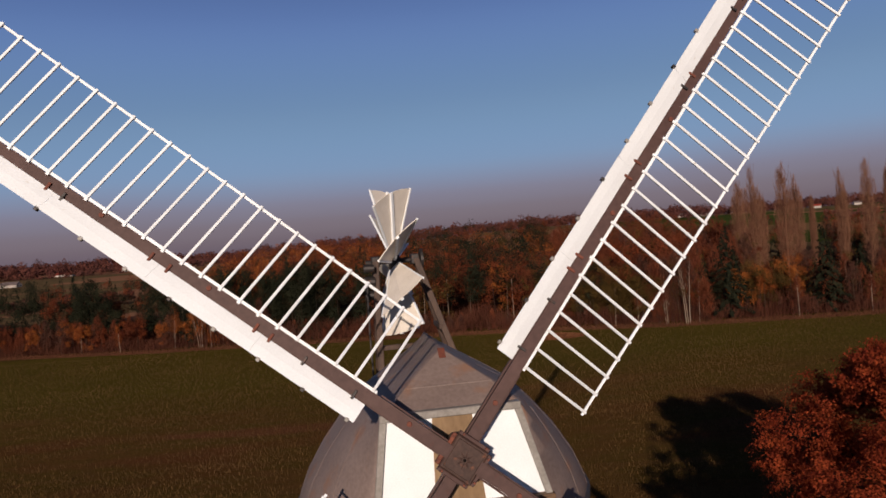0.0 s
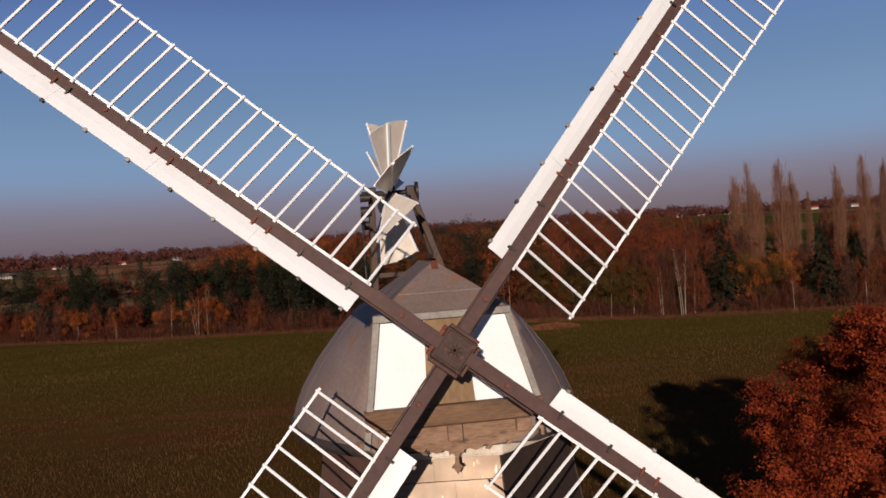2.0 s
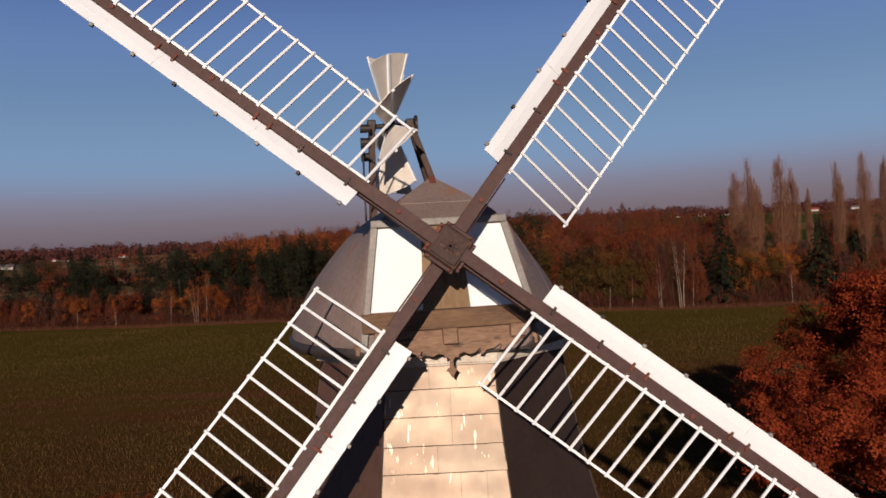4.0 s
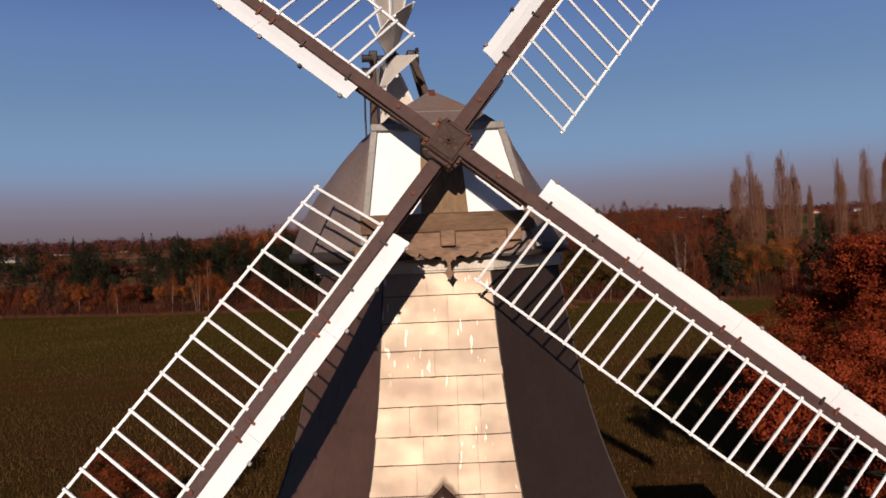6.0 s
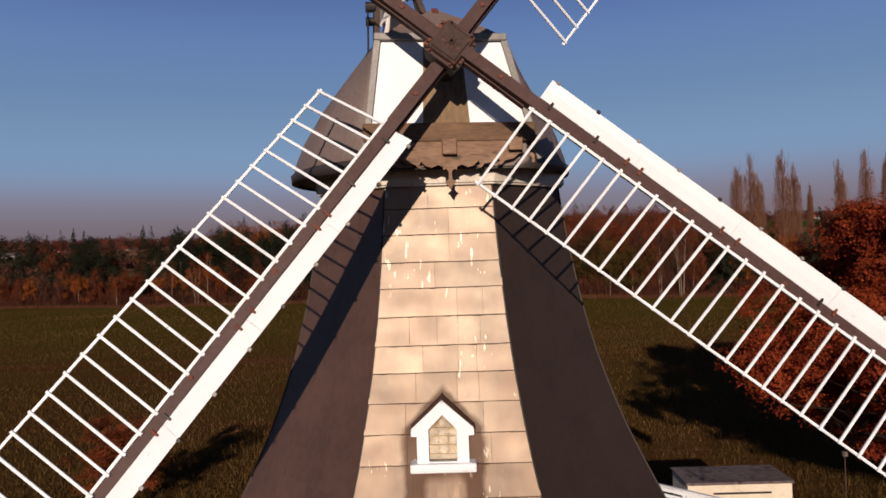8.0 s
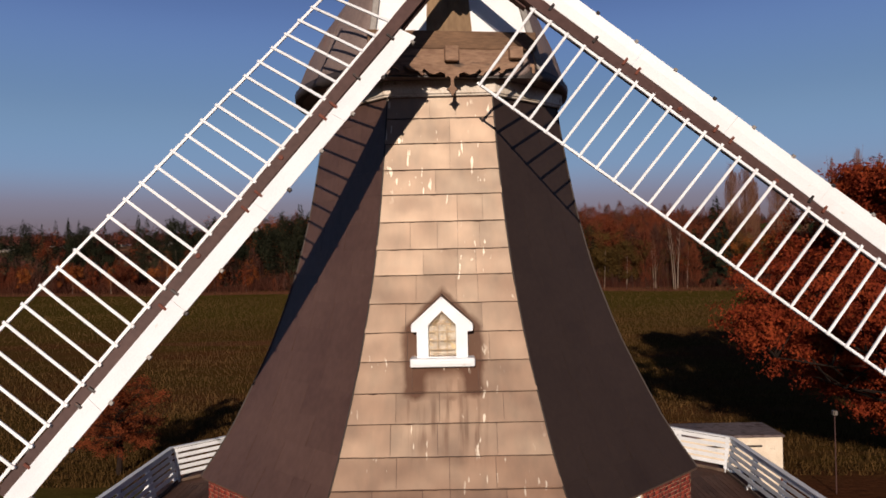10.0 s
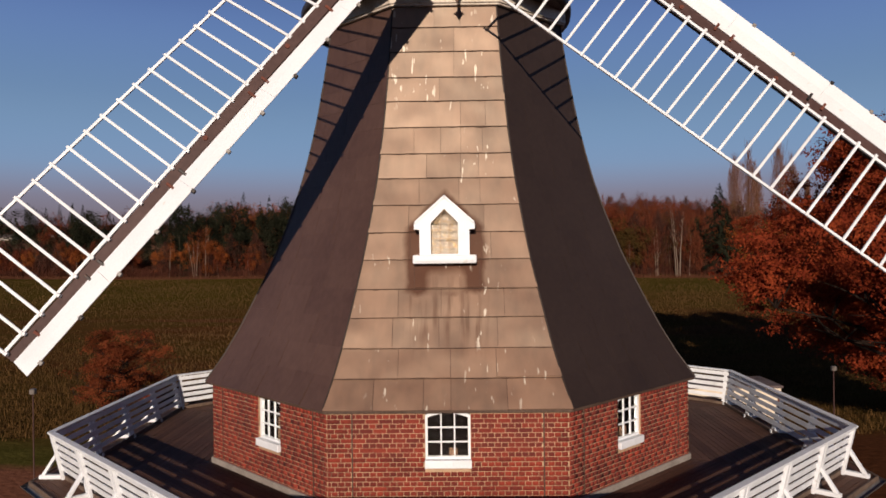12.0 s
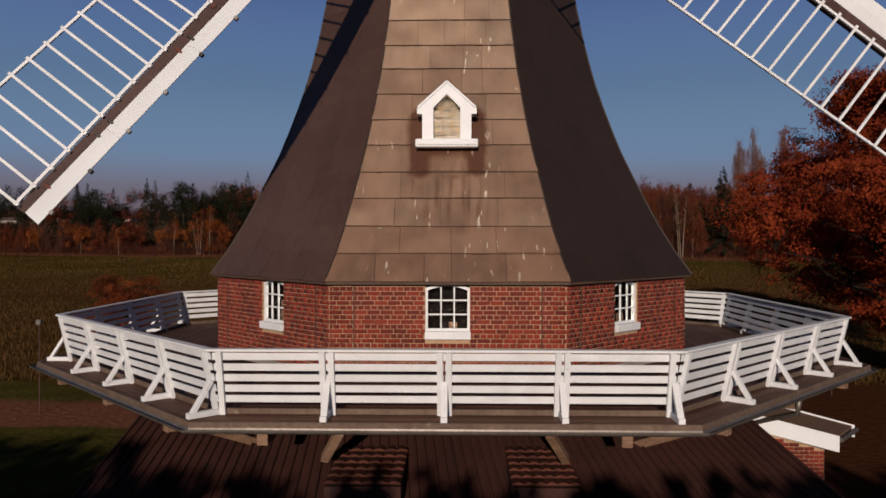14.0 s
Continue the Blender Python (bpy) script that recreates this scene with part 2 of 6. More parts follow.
PANTILE = mat("dark_red_ribbed_roof", (0.028, 0.0100, 0.0085), (0.060, 0.0215, 0.0165), 0.75, fine=12, broad=0.8, bump=0.25, per_object=0.3, spec=0.25, stain=(0.028, 0.016, 0.014))
REDTILE = mat("red_clay_tiles", (0.045, 0.013, 0.009), (0.10, 0.031, 0.019), 0.75, fine=14, broad=1.0, bump=0.2, per_object=0.5, spec=0.2, stain=(0.03, 0.014, 0.011))
SEAM_DIRT_SHADE = mat("brown_seam_dirt_shade", (0.030, 0.014, 0.009), (0.085, 0.046, 0.030), 0.9, fine=9, broad=3.0, bump=0.1)
CREAM = mat("cream_render", (0.53, 0.44, 0.33), (0.71, 0.62, 0.50), 0.8, fine=25, broad=1.5, bump=0.15, stain=(0.36, 0.28, 0.19))
BROWNTILE = mat("brown_felt_lean_to", (0.10, 0.055, 0.032), (0.20, 0.12, 0.075), 0.7, fine=14, broad=1.2, bump=0.2, stain=(0.07, 0.04, 0.03))
YOUNGLEAF = ramp_mat("young_red_leaves", [(0.12, 0.030, 0.014), (0.20, 0.050, 0.020), (0.28, 0.076, 0.028)], translucent=0.4, clump=0.6, speckle=0.4)
EDGEWOOD = mat("grey_brown_edge_board", (0.075, 0.046, 0.032), (0.17, 0.115, 0.082), 0.75, fine=10, broad=1.6, bump=0.3, stain=(0.30, 0.23, 0.17), stain_at=0.66)
TARRED = mat("tarred_dark_timber", (0.022, 0.012, 0.009), (0.075, 0.040, 0.026), 0.75, fine=14, broad=1.5, bump=0.3, stretch=(1, 1, 0.3))
CURB = mat("dirty_white_curb_paint", (0.42, 0.35, 0.27), (0.66, 0.60, 0.52), 0.6, fine=20, broad=2.0, bump=0.15, stain=(0.24, 0.16, 0.10), stain_at=0.60)
EAVE = mat("dark_brown_eave_strip", (0.050, 0.030, 0.021), (0.105, 0.068, 0.050), 0.65, fine=20, broad=1.5, bump=0.1, spec=0.2)
CAPLIP = mat("dark_cap_edge", (0.020, 0.015, 0.014), (0.042, 0.032, 0.029), 0.6, fine=14, broad=1, bump=0.15)
FLATROOF = mat("bitumen_flat_roof", (0.060, 0.042, 0.042), (0.17, 0.130, 0.128), 0.8, fine=5, broad=0.9, bump=0.2, stain=(0.045, 0.022, 0.016), stain_at=0.52)
FANGREY = mat("cream_white_fan_boards", (0.56, 0.50, 0.43), (0.74, 0.68, 0.60), 0.6, fine=30, broad=2, bump=0.12, stain=(0.32, 0.24, 0.18), stain_at=0.70)
COTTAGE = mat("pale_cottage_wall", (0.30, 0.26, 0.23), (0.46, 0.41, 0.37), 0.8, fine=4, broad=0.5, bump=0.1)
INSIDE = mat("dark_interior", (0.004, 0.003, 0.003), (0.012, 0.009, 0.008), 0.95, bump=0, spec=0.0)
CURTAIN = mat("ochre_board_behind_window", (0.20, 0.155, 0.115), (0.46, 0.40, 0.33), 0.8, fine=6, broad=4.5, bump=0.1, stain=(0.40, 0.26, 0.12), stain_at=0.55)
LEADCAME = mat("ochre_lead_cames", (0.26, 0.17, 0.09), (0.42, 0.29, 0.16), 0.6, fine=30, broad=4, bump=0.1)
BARK = mat("dark_oak_bark", (0.010, 0.006, 0.005), (0.028, 0.018, 0.013), 0.95, fine=12, broad=1, bump=0.5, spec=0.1)
PALEBARK = ramp_mat("mixed_bark", [(0.022, 0.013, 0.010), (0.04, 0.024, 0.018), (0.065, 0.042, 0.03), (0.20, 0.145, 0.11)])
BIRCHBARK = ramp_mat("white_birch_bark", [(0.13, 0.09, 0.065), (0.22, 0.165, 0.125), (0.34, 0.27, 0.21)])
OAKLEAF = ramp_mat("rust_oak_leaves", [(0.080, 0.012, 0.008), (0.150, 0.023, 0.011), (0.215, 0.036, 0.015), (0.31, 0.060, 0.020), (0.140, 0.021, 0.011)], translucent=0.25, clump=1.2, speckle=0.3)
REDLEAF = ramp_mat("red_brown_leaves", [(0.050, 0.014, 0.009), (0.085, 0.021, 0.011), (0.150, 0.036, 0.015), (0.085, 0.028, 0.016), (0.195, 0.054, 0.019)], translucent=0.2, clump=0.11, speckle=0.14)
ORANGELEAF = ramp_mat("orange_leaves", [(0.135, 0.034, 0.012), (0.235, 0.066, 0.018), (0.31, 0.105, 0.025)], translucent=0.2, clump=0.12, speckle=0.16)
OLIVELEAF = ramp_mat("olive_leaves", [(0.036, 0.024, 0.009), (0.070, 0.042, 0.013), (0.120, 0.066, 0.019)], translucent=0.2, clump=0.12, speckle=0.16)
NEEDLE = ramp_mat("dark_conifer_needles", [(0.008, 0.0085, 0.0055), (0.014, 0.0155, 0.009), (0.026, 0.026, 0.014)], clump=0.2, speckle=0.2)
TWIG = ramp_mat("bare_poplar_twigs", [(0.10, 0.044, 0.028), (0.15, 0.070, 0.043), (0.21, 0.105, 0.064)])
BARETWIG = ramp_mat("bare_brown_twigs", [(0.034, 0.015, 0.011), (0.058, 0.025, 0.018), (0.090, 0.043, 0.031)], clump=0.15, speckle=0.3)
RUSTTWIG = ramp_mat("rust_brown_twigs", [(0.060, 0.016, 0.010), (0.105, 0.029, 0.015), (0.16, 0.050, 0.023)], clump=0.12, speckle=0.25)


def glass(name):
    m = bpy.data.materials.new(name)
    m.use_nodes = True
    b = m.node_tree.nodes["Principled BSDF"]
    b.inputs["Base Color"].default_value = (0.9, 0.93, 0.92, 1)
    b.inputs["Transmission Weight"].default_value, b.inputs["Roughness"].default_value = 1.0, 0.03
    b.inputs["IOR"].default_value = 1.2
    return m


GLASS = glass("window_glass")

# ---------------------------------------------------------------- builders


def link(name, bm, material, parent=None, label="", smooth=False):
    me = bpy.data.meshes.new(name)
    bm.normal_update()
    bm.to_mesh(me)
    bm.free()
    me.materials.append(material)
    if smooth:
        me.polygons.foreach_set("use_smooth", [True] * len(me.polygons))
    ob = new(name, me)
    if parent is not None:
        ob.parent = parent
    if label:
        tagged(ob, label)
    return ob


def part(name, bm, material, parent, label="", smooth=False):
    return link(name, bm, material, parent, label, smooth)


def base(name, label, category, group="", kind="", m=None):
    ob = new(name)
    ob.empty_display_size = 0.2
    if m is not None:
        ob.matrix_world = m
    return tagged(ob, label, category, group, kind)


def box(bm, x0, x1, y0, y1, z0, z1, m=None, bevel=0.0):
    """A box between limits, turned by m."""
    r = bmesh.ops.create_cube(bm, size=1.0, matrix=Matrix.LocRotScale(((x0 + x1) / 2, (y0 + y1) / 2, (z0 + z1) / 2), None, (x1 - x0, y1 - y0, z1 - z0)))
    vs = r["verts"]
    if bevel:
        es = list({e for v in vs for e in v.link_edges})
        g = bmesh.ops.bevel(bm, geom=es, offset=bevel, segments=1, affect="EDGES", profile=0.5)
        vs = list({v for f in g["faces"] for v in f.verts} | {v for v in vs if v.is_valid})
    if m is not None:
        bmesh.ops.transform(bm, matrix=m, verts=vs)
    return vs


def bar(bm, a, b, w, h, up=(0, 0, 1), bevel=0.0):
    """A squared timber from a to b, w across and h along up."""
    a, b = Vector(a), Vector(b)
    d = (b - a).normalized()
    s = d.cross(Vector(up)).normalized()
    u = s.cross(d)
    m = Matrix((s, d, u)).transposed().to_4x4()
    m.translation = a
    return box(bm, -w / 2, w / 2, 0, (b - a).length, -h / 2, h / 2, m, bevel)


def tube(bm, pts, radii, sides=6):
    """A round tapering limb through points."""
    rings = []
    for i, (p, r) in enumerate(zip(pts, radii)):
        p = Vector(p)
        d = (Vector(pts[min(i + 1, len(pts) - 1)]) - Vector(pts[max(i - 1, 0)])).normalized()
        s = d.cross(Vector((0.31, 0.95, 0.1))).normalized()
        u = s.cross(d)
        rings.append([bm.verts.new(p + (s * math.cos(k / sides * math.tau) + u * math.sin(k / sides * math.tau)) * r) for k in range(sides)])
    for a, b in zip(rings, rings[1:]):
        for k in range(sides):
            bm.faces.new((a[k], a[(k + 1) % sides], b[(k + 1) % sides], b[k]))
    bm.faces.new(rings[0][::-1])
    bm.faces.new(rings[-1])


def prism(bm, outline, depth, m=None):
    """A flat outline in x and z, given depth along y."""
    f = [bm.verts.new((x, 0, z)) for x, z in outline]
    g = [bm.verts.new((x, depth, z)) for x, z in outline]
    n = len(outline)
    bm.faces.new(f)
    bm.faces.new(g[::-1])
    for i in range(n):
        bm.faces.new((f[i], g[i], g[(i + 1) % n], f[(i + 1) % n]))
    if m is not None:
        bmesh.ops.transform(bm, matrix=m, verts=f + g)


def soup(name, verts, faces, material, parent=None):
    """One mesh out of arrays: verts (n, 3), faces (m, 3 or 4)."""
    me = bpy.data.meshes.new(name)
    me.vertices.add(len(verts))
    me.vertices.foreach_set("co", np.asarray(verts, dtype=np.float32).ravel())
    k = faces.shape[1]
    me.loops.add(faces.size)
    me.loops.foreach_set("vertex_index", faces.astype(np.int32).ravel())
    me.polygons.add(len(faces))
    me.polygons.foreach_set("loop_start", np.arange(0, faces.size, k, dtype=np.int32))
    me.update(calc_edges=True)
    me.materials.append(material)
    ob = new(name, me)
    if parent is not None:
        ob.parent = parent
    return ob


def leaves(centres, size, rng, aspect=0.6, outward=None, three=False, loose=0.42):
    """Small four-cornered leaf clumps at the centres, turned at random or to face outward."""
    n = len(centres)
    a = rng.normal(size=(n, 3))
    if outward is not None:
        o = outward / (np.linalg.norm(outward, axis=1)[:, None] + 1e-6) + rng.normal(size=(n, 3)) * loose
        o /= np.linalg.norm(o, axis=1)[:, None]
        a -= o * np.sum(a * o, axis=1)[:, None]
    a /= np.linalg.norm(a, axis=1)[:, None]
    b = np.cross(a, rng.normal(size=(n, 3)) if outward is None else o)
    b /= np.linalg.norm(b, axis=1)[:, None]
    s = (np.asarray(size) * rng.uniform(0.6, 1.3, n))[:, None]
    a, b = a * s, b * s * aspect
    if three:                                  # far leaves: three corners will do
        v = np.stack([centres - a * 1.05 - b * 0.5, centres + b * 1.5 - a * 0.1, centres + a * 1.15 - b * 0.6], axis=1).reshape(-1, 3)
        return v, np.arange(3 * n).reshape(n, 3)
    v = np.stack([centres - a, centres + b * 1.1 - a * 0.1, centres + a, centres - b * 0.9 + a * 0.15], axis=1).reshape(-1, 3)
    f = np.arange(4 * n).reshape(n, 4)
    return v, f


def octa(a, z, i):
    """Corner i of an octagon of apothem a; side i runs from corner i to i + 1, side 0 faces the camera."""
    ang = radians(-112.5 + 45 * i)
    r = a / math.cos(radians(22.5))
    return Vector((r * math.cos(ang), r * math.sin(ang), z))


def side(i):
    """A frame on side i: x along it, y inwards, z up, origin on the axis."""
    return Matrix.Rotation(radians(45 * i), 4, "Z")


T8 = math.tan(radians(22.5))

# ---------------------------------------------------------------- ground


def ground_height(x, y):
    """Flat round the mill, rising gently to a far ridge."""
    z = np.interp(y * np.interp(x, [-70, 25], [1.0, 1.22]), [32, 70, 150, 300, 450, 650, 900, 3600], [0, 0.7, 3.9, 12.0, 22.0, 27.5, 28.5, 20.0])
    z = z * np.interp(x, [-300, 0, 250], [0.92, 1.0, 1.06])
    return z + np.sin(x * 0.012 + 1) * 1.6 * np.clip((y - 200) / 200, 0, 1)


def make_ground():
    xs = np.concatenate([np.linspace(-2600, -300, 24), np.linspace(-260, 260, 53), np.linspace(300, 2600, 24)])
    ys = np.concatenate([np.linspace(-1200, -60, 12), np.linspace(-50, 520, 142), np.linspace(540, 3600, 45)])
    gx, gy = np.meshgrid(xs, ys)
    gz = ground_height(gx, gy)
    v = np.stack([gx, gy, gz], -1).reshape(-1, 3)
    w = len(xs)
    i = (np.arange(len(ys) - 1)[:, None] * w + np.arange(w - 1)[None, :]).ravel()
    f = np.stack([i, i + 1, i + w + 1, i + w], 1)
    m = bpy.data.materials.new("field_ground")
    m.use_nodes = True
    n, l = m.node_tree.nodes, m.node_tree.links
    b = n["Principled BSDF"]
    b.inputs["Roughness"].default_value = 0.95
    b.inputs["Specular IOR Level"].default_value = 0.0
    tc = n.new("ShaderNodeTexCoord")

    def noise_tex(scale, detail=4, stretch=(1, 1, 1)):
        mp = n.new("ShaderNodeMapping")
        mp.inputs["Scale"].default_value = stretch
        l.new(tc.outputs["Object"], mp.inputs[0])
        t = n.new("ShaderNodeTexNoise")
        t.inputs["Scale"].default_value, t.inputs["Detail"].default_value = scale, detail
        l.new(mp.outputs[0], t.inputs[0])
        return t.outputs[0]

    def mixer(fac, a, c):
        x = n.new("ShaderNodeMixRGB")
        l.new(fac, x.inputs[0])
        for s, k in ((a, 1), (c, 2)):
            if isinstance(s, tuple):
                x.inputs[k].default_value = (*s, 1)
            else:
                l.new(s, x.inputs[k])
        return x.outputs[0]

    def step(value, lo, hi):
        r = n.new("ShaderNodeMapRange")
        r.inputs["From Min"].default_value, r.inputs["From Max"].default_value = lo, hi
        l.new(value, r.inputs[0])
        return r.outputs[0]

    sep = n.new("ShaderNodeSeparateXYZ")
    l.new(tc.outputs["Object"], sep.inputs[0])
    fine = noise_tex(3.0, 6)
    broad = noise_tex(0.045, 4, (1, 2.4, 1))
    mid = noise_tex(0.5, 5, (0.5, 1.6, 1))
    soil = mixer(fine, (0.048, 0.0190, 0.008), (0.140, 0.057, 0.023))
    green = mixer(fine, (0.042, 0.0250, 0.0070), (0.112, 0.067, 0.018))
    field = mixer(step(broad, 0.36, 0.54), soil, green)
    field = mixer(step(mid, 0.45, 0.75), field, (0.098, 0.048, 0.018))
    bare = noise_tex(0.035, 5, (0.6, 2.6, 1))
    field = mixer(step(bare, 0.60, 0.66), field, mixer(fine, (0.060, 0.024, 0.012), (0.165, 0.068, 0.032)))
    # brighter winter crop along the wood's edge
    crop = mixer(step(fine, 0.3, 0.7), (0.046, 0.0350, 0.0074), (0.104, 0.077, 0.017))
    field = mixer(step(sep.outputs[1], 74, 104), field, crop)
    # leaf litter and earth round the mill yard
    litter = mixer(fine, (0.035, 0.014, 0.007), (0.115, 0.044, 0.020))
    lawn = mixer(step(mid, 0.3, 0.7), (0.050, 0.044, 0.010), (0.095, 0.082, 0.020))
    path = mixer(fine, (0.13, 0.047, 0.026), (0.27, 0.115, 0.068))
    wob = n.new("ShaderNodeMath")
    wob.operation = "MULTIPLY_ADD"
    wob.inputs[1].default_value = 9.0
    l.new(noise_tex(0.12, 3), wob.inputs[0])
    l.new(sep.outputs[1], wob.inputs[2])
    wav = n.new("ShaderNodeMath")
    wav.operation = "MULTIPLY_ADD"
    wav.inputs[1].default_value = 2.2
    l.new(noise_tex(0.35, 4), wav.inputs[0])
    l.new(sep.outputs[1], wav.inputs[2])
    yard = mixer(step(wav.outputs[0], 9.6, 10.2), lawn, path)
    yard = mixer(step(wav.outputs[0], 14.2, 15.4), yard, lawn)
    yard = mixer(step(sep.outputs[0], 1.0, 4.0), yard, litter)
    near = mixer(step(wob.outputs[0], 22.0, 25.5), yard, field)
    # woodland floor, then far fields
    wood = mixer(fine, (0.018, 0.009, 0.005), (0.050, 0.022, 0.012))
    both = mixer(step(sep.outputs[1], 150, 158), near, wood)
    vor = n.new("ShaderNodeTexVoronoi")
    mv = n.new("ShaderNodeMapping")
    mv.inputs["Scale"].default_value = (0.009, 0.024, 0)
    l.new(tc.outputs["Object"], mv.inputs[0])
    l.new(mv.outputs[0], vor.inputs[0])
    vor.inputs["Scale"].default_value = 1.0
    bw = n.new("ShaderNodeSeparateXYZ")
    l.new(vor.outputs["Color"], bw.inputs[0])
    farm = mixer(step(bw.outputs[0], 0.35, 0.5), (0.235, 0.115, 0.068), (0.120, 0.082, 0.042))
    farm = mixer(step(sep.outputs[0], 88, 96), farm, mixer(step(bw.outputs[1], 0.45, 0.55), (0.045, 0.062, 0.016), farm))
    both = mixer(step(sep.outputs[1], 205, 225), both, farm)
    l.new(both, b.inputs["Base Color"])
    bu = n.new("ShaderNodeBump")
    bu.inputs["Strength"].default_value, bu.inputs["Distance"].default_value = 0.6, 0.12
    l.new(fine, bu.inputs["Height"])
    l.new(bu.outputs[0], b.inputs["Normal"])
    return tagged(soup("ground", v, f, m), "stubble field with green crop and leaf litter", "ground", kind="structure")


make_ground()

# ---------------------------------------------------------------- the mill tower
PROFILE = ((6.97, 6.20), (7.8, 5.63), (8.5, 5.28), (9.3, 4.90), (10.0, 4.58), (11.0, 4.20), (12.0, 3.88), (13.0, 3.62), (14.0, 3.42), (15.0, 3.25), (16.0, 3.10), (16.7, 3.03))
DECK_Z, EAVE_Z, WALL_A = 4.87, 6.97, 6.05


def apothem(z):
    return float(np.interp(z, [p[0] for p in PROFILE], [p[1] for p in PROFILE]))


mill = base("windmill", "white-sailed octagonal slate smock windmill on red brick base", "windmill")


def window_gap(i):
    """Where the window of a side lies along it: centre."""
    return {0: 0.0, 1: -0.22, 7: 0.22}[i] if i in (0, 1, 7) else None


WIN_W, WIN_Z0, WIN_Z1 = 0.94, 5.90, 6.90


def brick_wall():
    bm = bmesh.new()
    t, core = 0.40, WALL_A - 0.006
    for i in range(8):
        h, m, c = core * T8, side(i), window_gap(i)
        if c is None:
            spans = ((-h, h, 0.4, EAVE_Z),)
        else:
            spans = ((-h, c - WIN_W / 2, 0.4, EAVE_Z), (c + WIN_W / 2, h, 0.4, EAVE_Z), (c - WIN_W / 2, c + WIN_W / 2, 0.4, WIN_Z0 - 0.1), (c - WIN_W / 2, c + WIN_W / 2, WIN_Z1, EAVE_Z))
        for x0, x1, z0, z1 in spans:
            box(bm, x0, x1, -core, -core + t, z0, z1, m)
    return part("brick_wall", bm, MORTAR, mill, "red brick wall with pale mortar joints")


wall = brick_wall()
for i in range(8):
    bm = bmesh.new()
    h = (WALL_A + 0.05) * T8
    box(bm, -h, h, -WALL_A - 0.05, -WALL_A + 0.02, DECK_Z - 0.02, DECK_Z + 0.14, side(i), 0.01)
    part("plinth", bm, CONCRETE, mill, "grey rendered plinth")


def arch_outline(w, z0, z1, rise, steps=8):
    pts = [(-w / 2, z0), (w / 2, z0)]
    for k in range(steps + 1):
        u = 1 - 2 * k / steps
        pts.append((u * w / 2, z1 - rise * u * u))
    return pts


def casement(m, w, z0, z1, rise, cols, rows, parent, depth=0.09, bar_w=0.028, frame_w=0.05):
    """A white small-paned window with arched head, in the plane y = 0 of m."""
    win = base("window", "", "")
    for k in ("label", "category"):
        if k in win:
            del win[k]
    win.parent = parent
    win.matrix_world = m
    bm = bmesh.new()
    o = arch_outline(w, z0, z1, rise)
    i = arch_outline(w - 2 * frame_w, z0 + frame_w, z1 - frame_w, rise)
    n = len(o)
    f0 = [bm.verts.new((x, 0, z)) for x, z in o]
    f1 = [bm.verts.new((x, 0, z)) for x, z in i]
    b0 = [bm.verts.new((x, depth, z)) for x, z in o]
    b1 = [bm.verts.new((x, depth, z)) for x, z in i]
    for k in range(n):
        j = (k + 1) % n
        bm.faces.new((f0[k], f0[j], f1[j], f1[k]))
        bm.faces.new((f1[k], f1[j], b1[j], b1[k]))
        bm.faces.new((b0[j], b0[k], f0[k], f0[j]))
    part("frame", bm, WHITE, win)
    iw = w - 2 * frame_w
    for c in range(1, cols):
        bm = bmesh.new()
        x = -iw / 2 + iw * c / cols
        box(bm, x - bar_w / 2, x + bar_w / 2, 0.012, 0.05, z0 + frame_w, z1 - frame_w - rise * (2 * x / w) ** 2, None)
        part("glazing_bar", bm, WHITE, win)
    for r in range(1, rows):
        bm = bmesh.new()
        z = z0 + frame_w + (z1 - z0 - 2 * frame_w) * r / rows
        box(bm, -iw / 2, iw / 2, 0.009, 0.047, z - bar_w / 2, z + bar_w / 2, None)
        part("glazing_bar", bm, WHITE, win)
    bm = bmesh.new()
    prism(bm, arch_outline(iw, z0 + frame_w, z1 - frame_w, rise), 0.006, Matrix.Translation((0, 0.03, 0)))
    g = part("pane", bm, GLASS, win)
    g.visible_shadow = False
    return win


for i in (0, 1, 7):
    m = side(i) @ Matrix.Translation((window_gap(i), -WALL_A + 0.05, 0))
    win = casement(m, WIN_W, WIN_Z0, WIN_Z1, 0.09, 3, 3, mill)
    bm = bmesh.new()
    box(bm, -WIN_W / 2 - 0.01, WIN_W / 2 + 0.02, -0.13, 0.06, WIN_Z0 - 0.17, WIN_Z0 - 0.002, None, 0.012)
    part("sill", bm, WHITE_WORN, win)
    # near-black backing and reveal linings, coloured to stand for an unlit room
    bm = bmesh.new()
    box(bm, -WIN_W / 2 - 0.03, WIN_W / 2 + 0.03, 0.34, 0.38, WIN_Z0 - 0.4, WIN_Z1 + 0.2, None)
    for sx in (-1, 1):
        box(bm, sx * (WIN_W / 2 - 0.006) - 0.004, sx * (WIN_W / 2 - 0.006) + 0.004, 0.09, 0.34, WIN_Z0 - 0.1, WIN_Z1)
    part("dark_room", bm, INSIDE, win)
    bm = bmesh.new()
    box(bm, 0.02, 0.2, 0.16, 0.26, WIN_Z0 + 0.0, WIN_Z0 + 0.17 + 0.05 * i, None, 0.02)
    part("shelf_object", bm, TIMBER, win)

# slate hanging: rows of large slates on each side of the smock
row_z = [EAVE_Z, 7.57, 8.16, 8.79, 9.40, 10.05, 10.67, 11.31, 11.95, 12.55, 13.20, 13.85, 14.45, 15.10, 15.72, 16.40]
ROWS = len(row_z) - 1
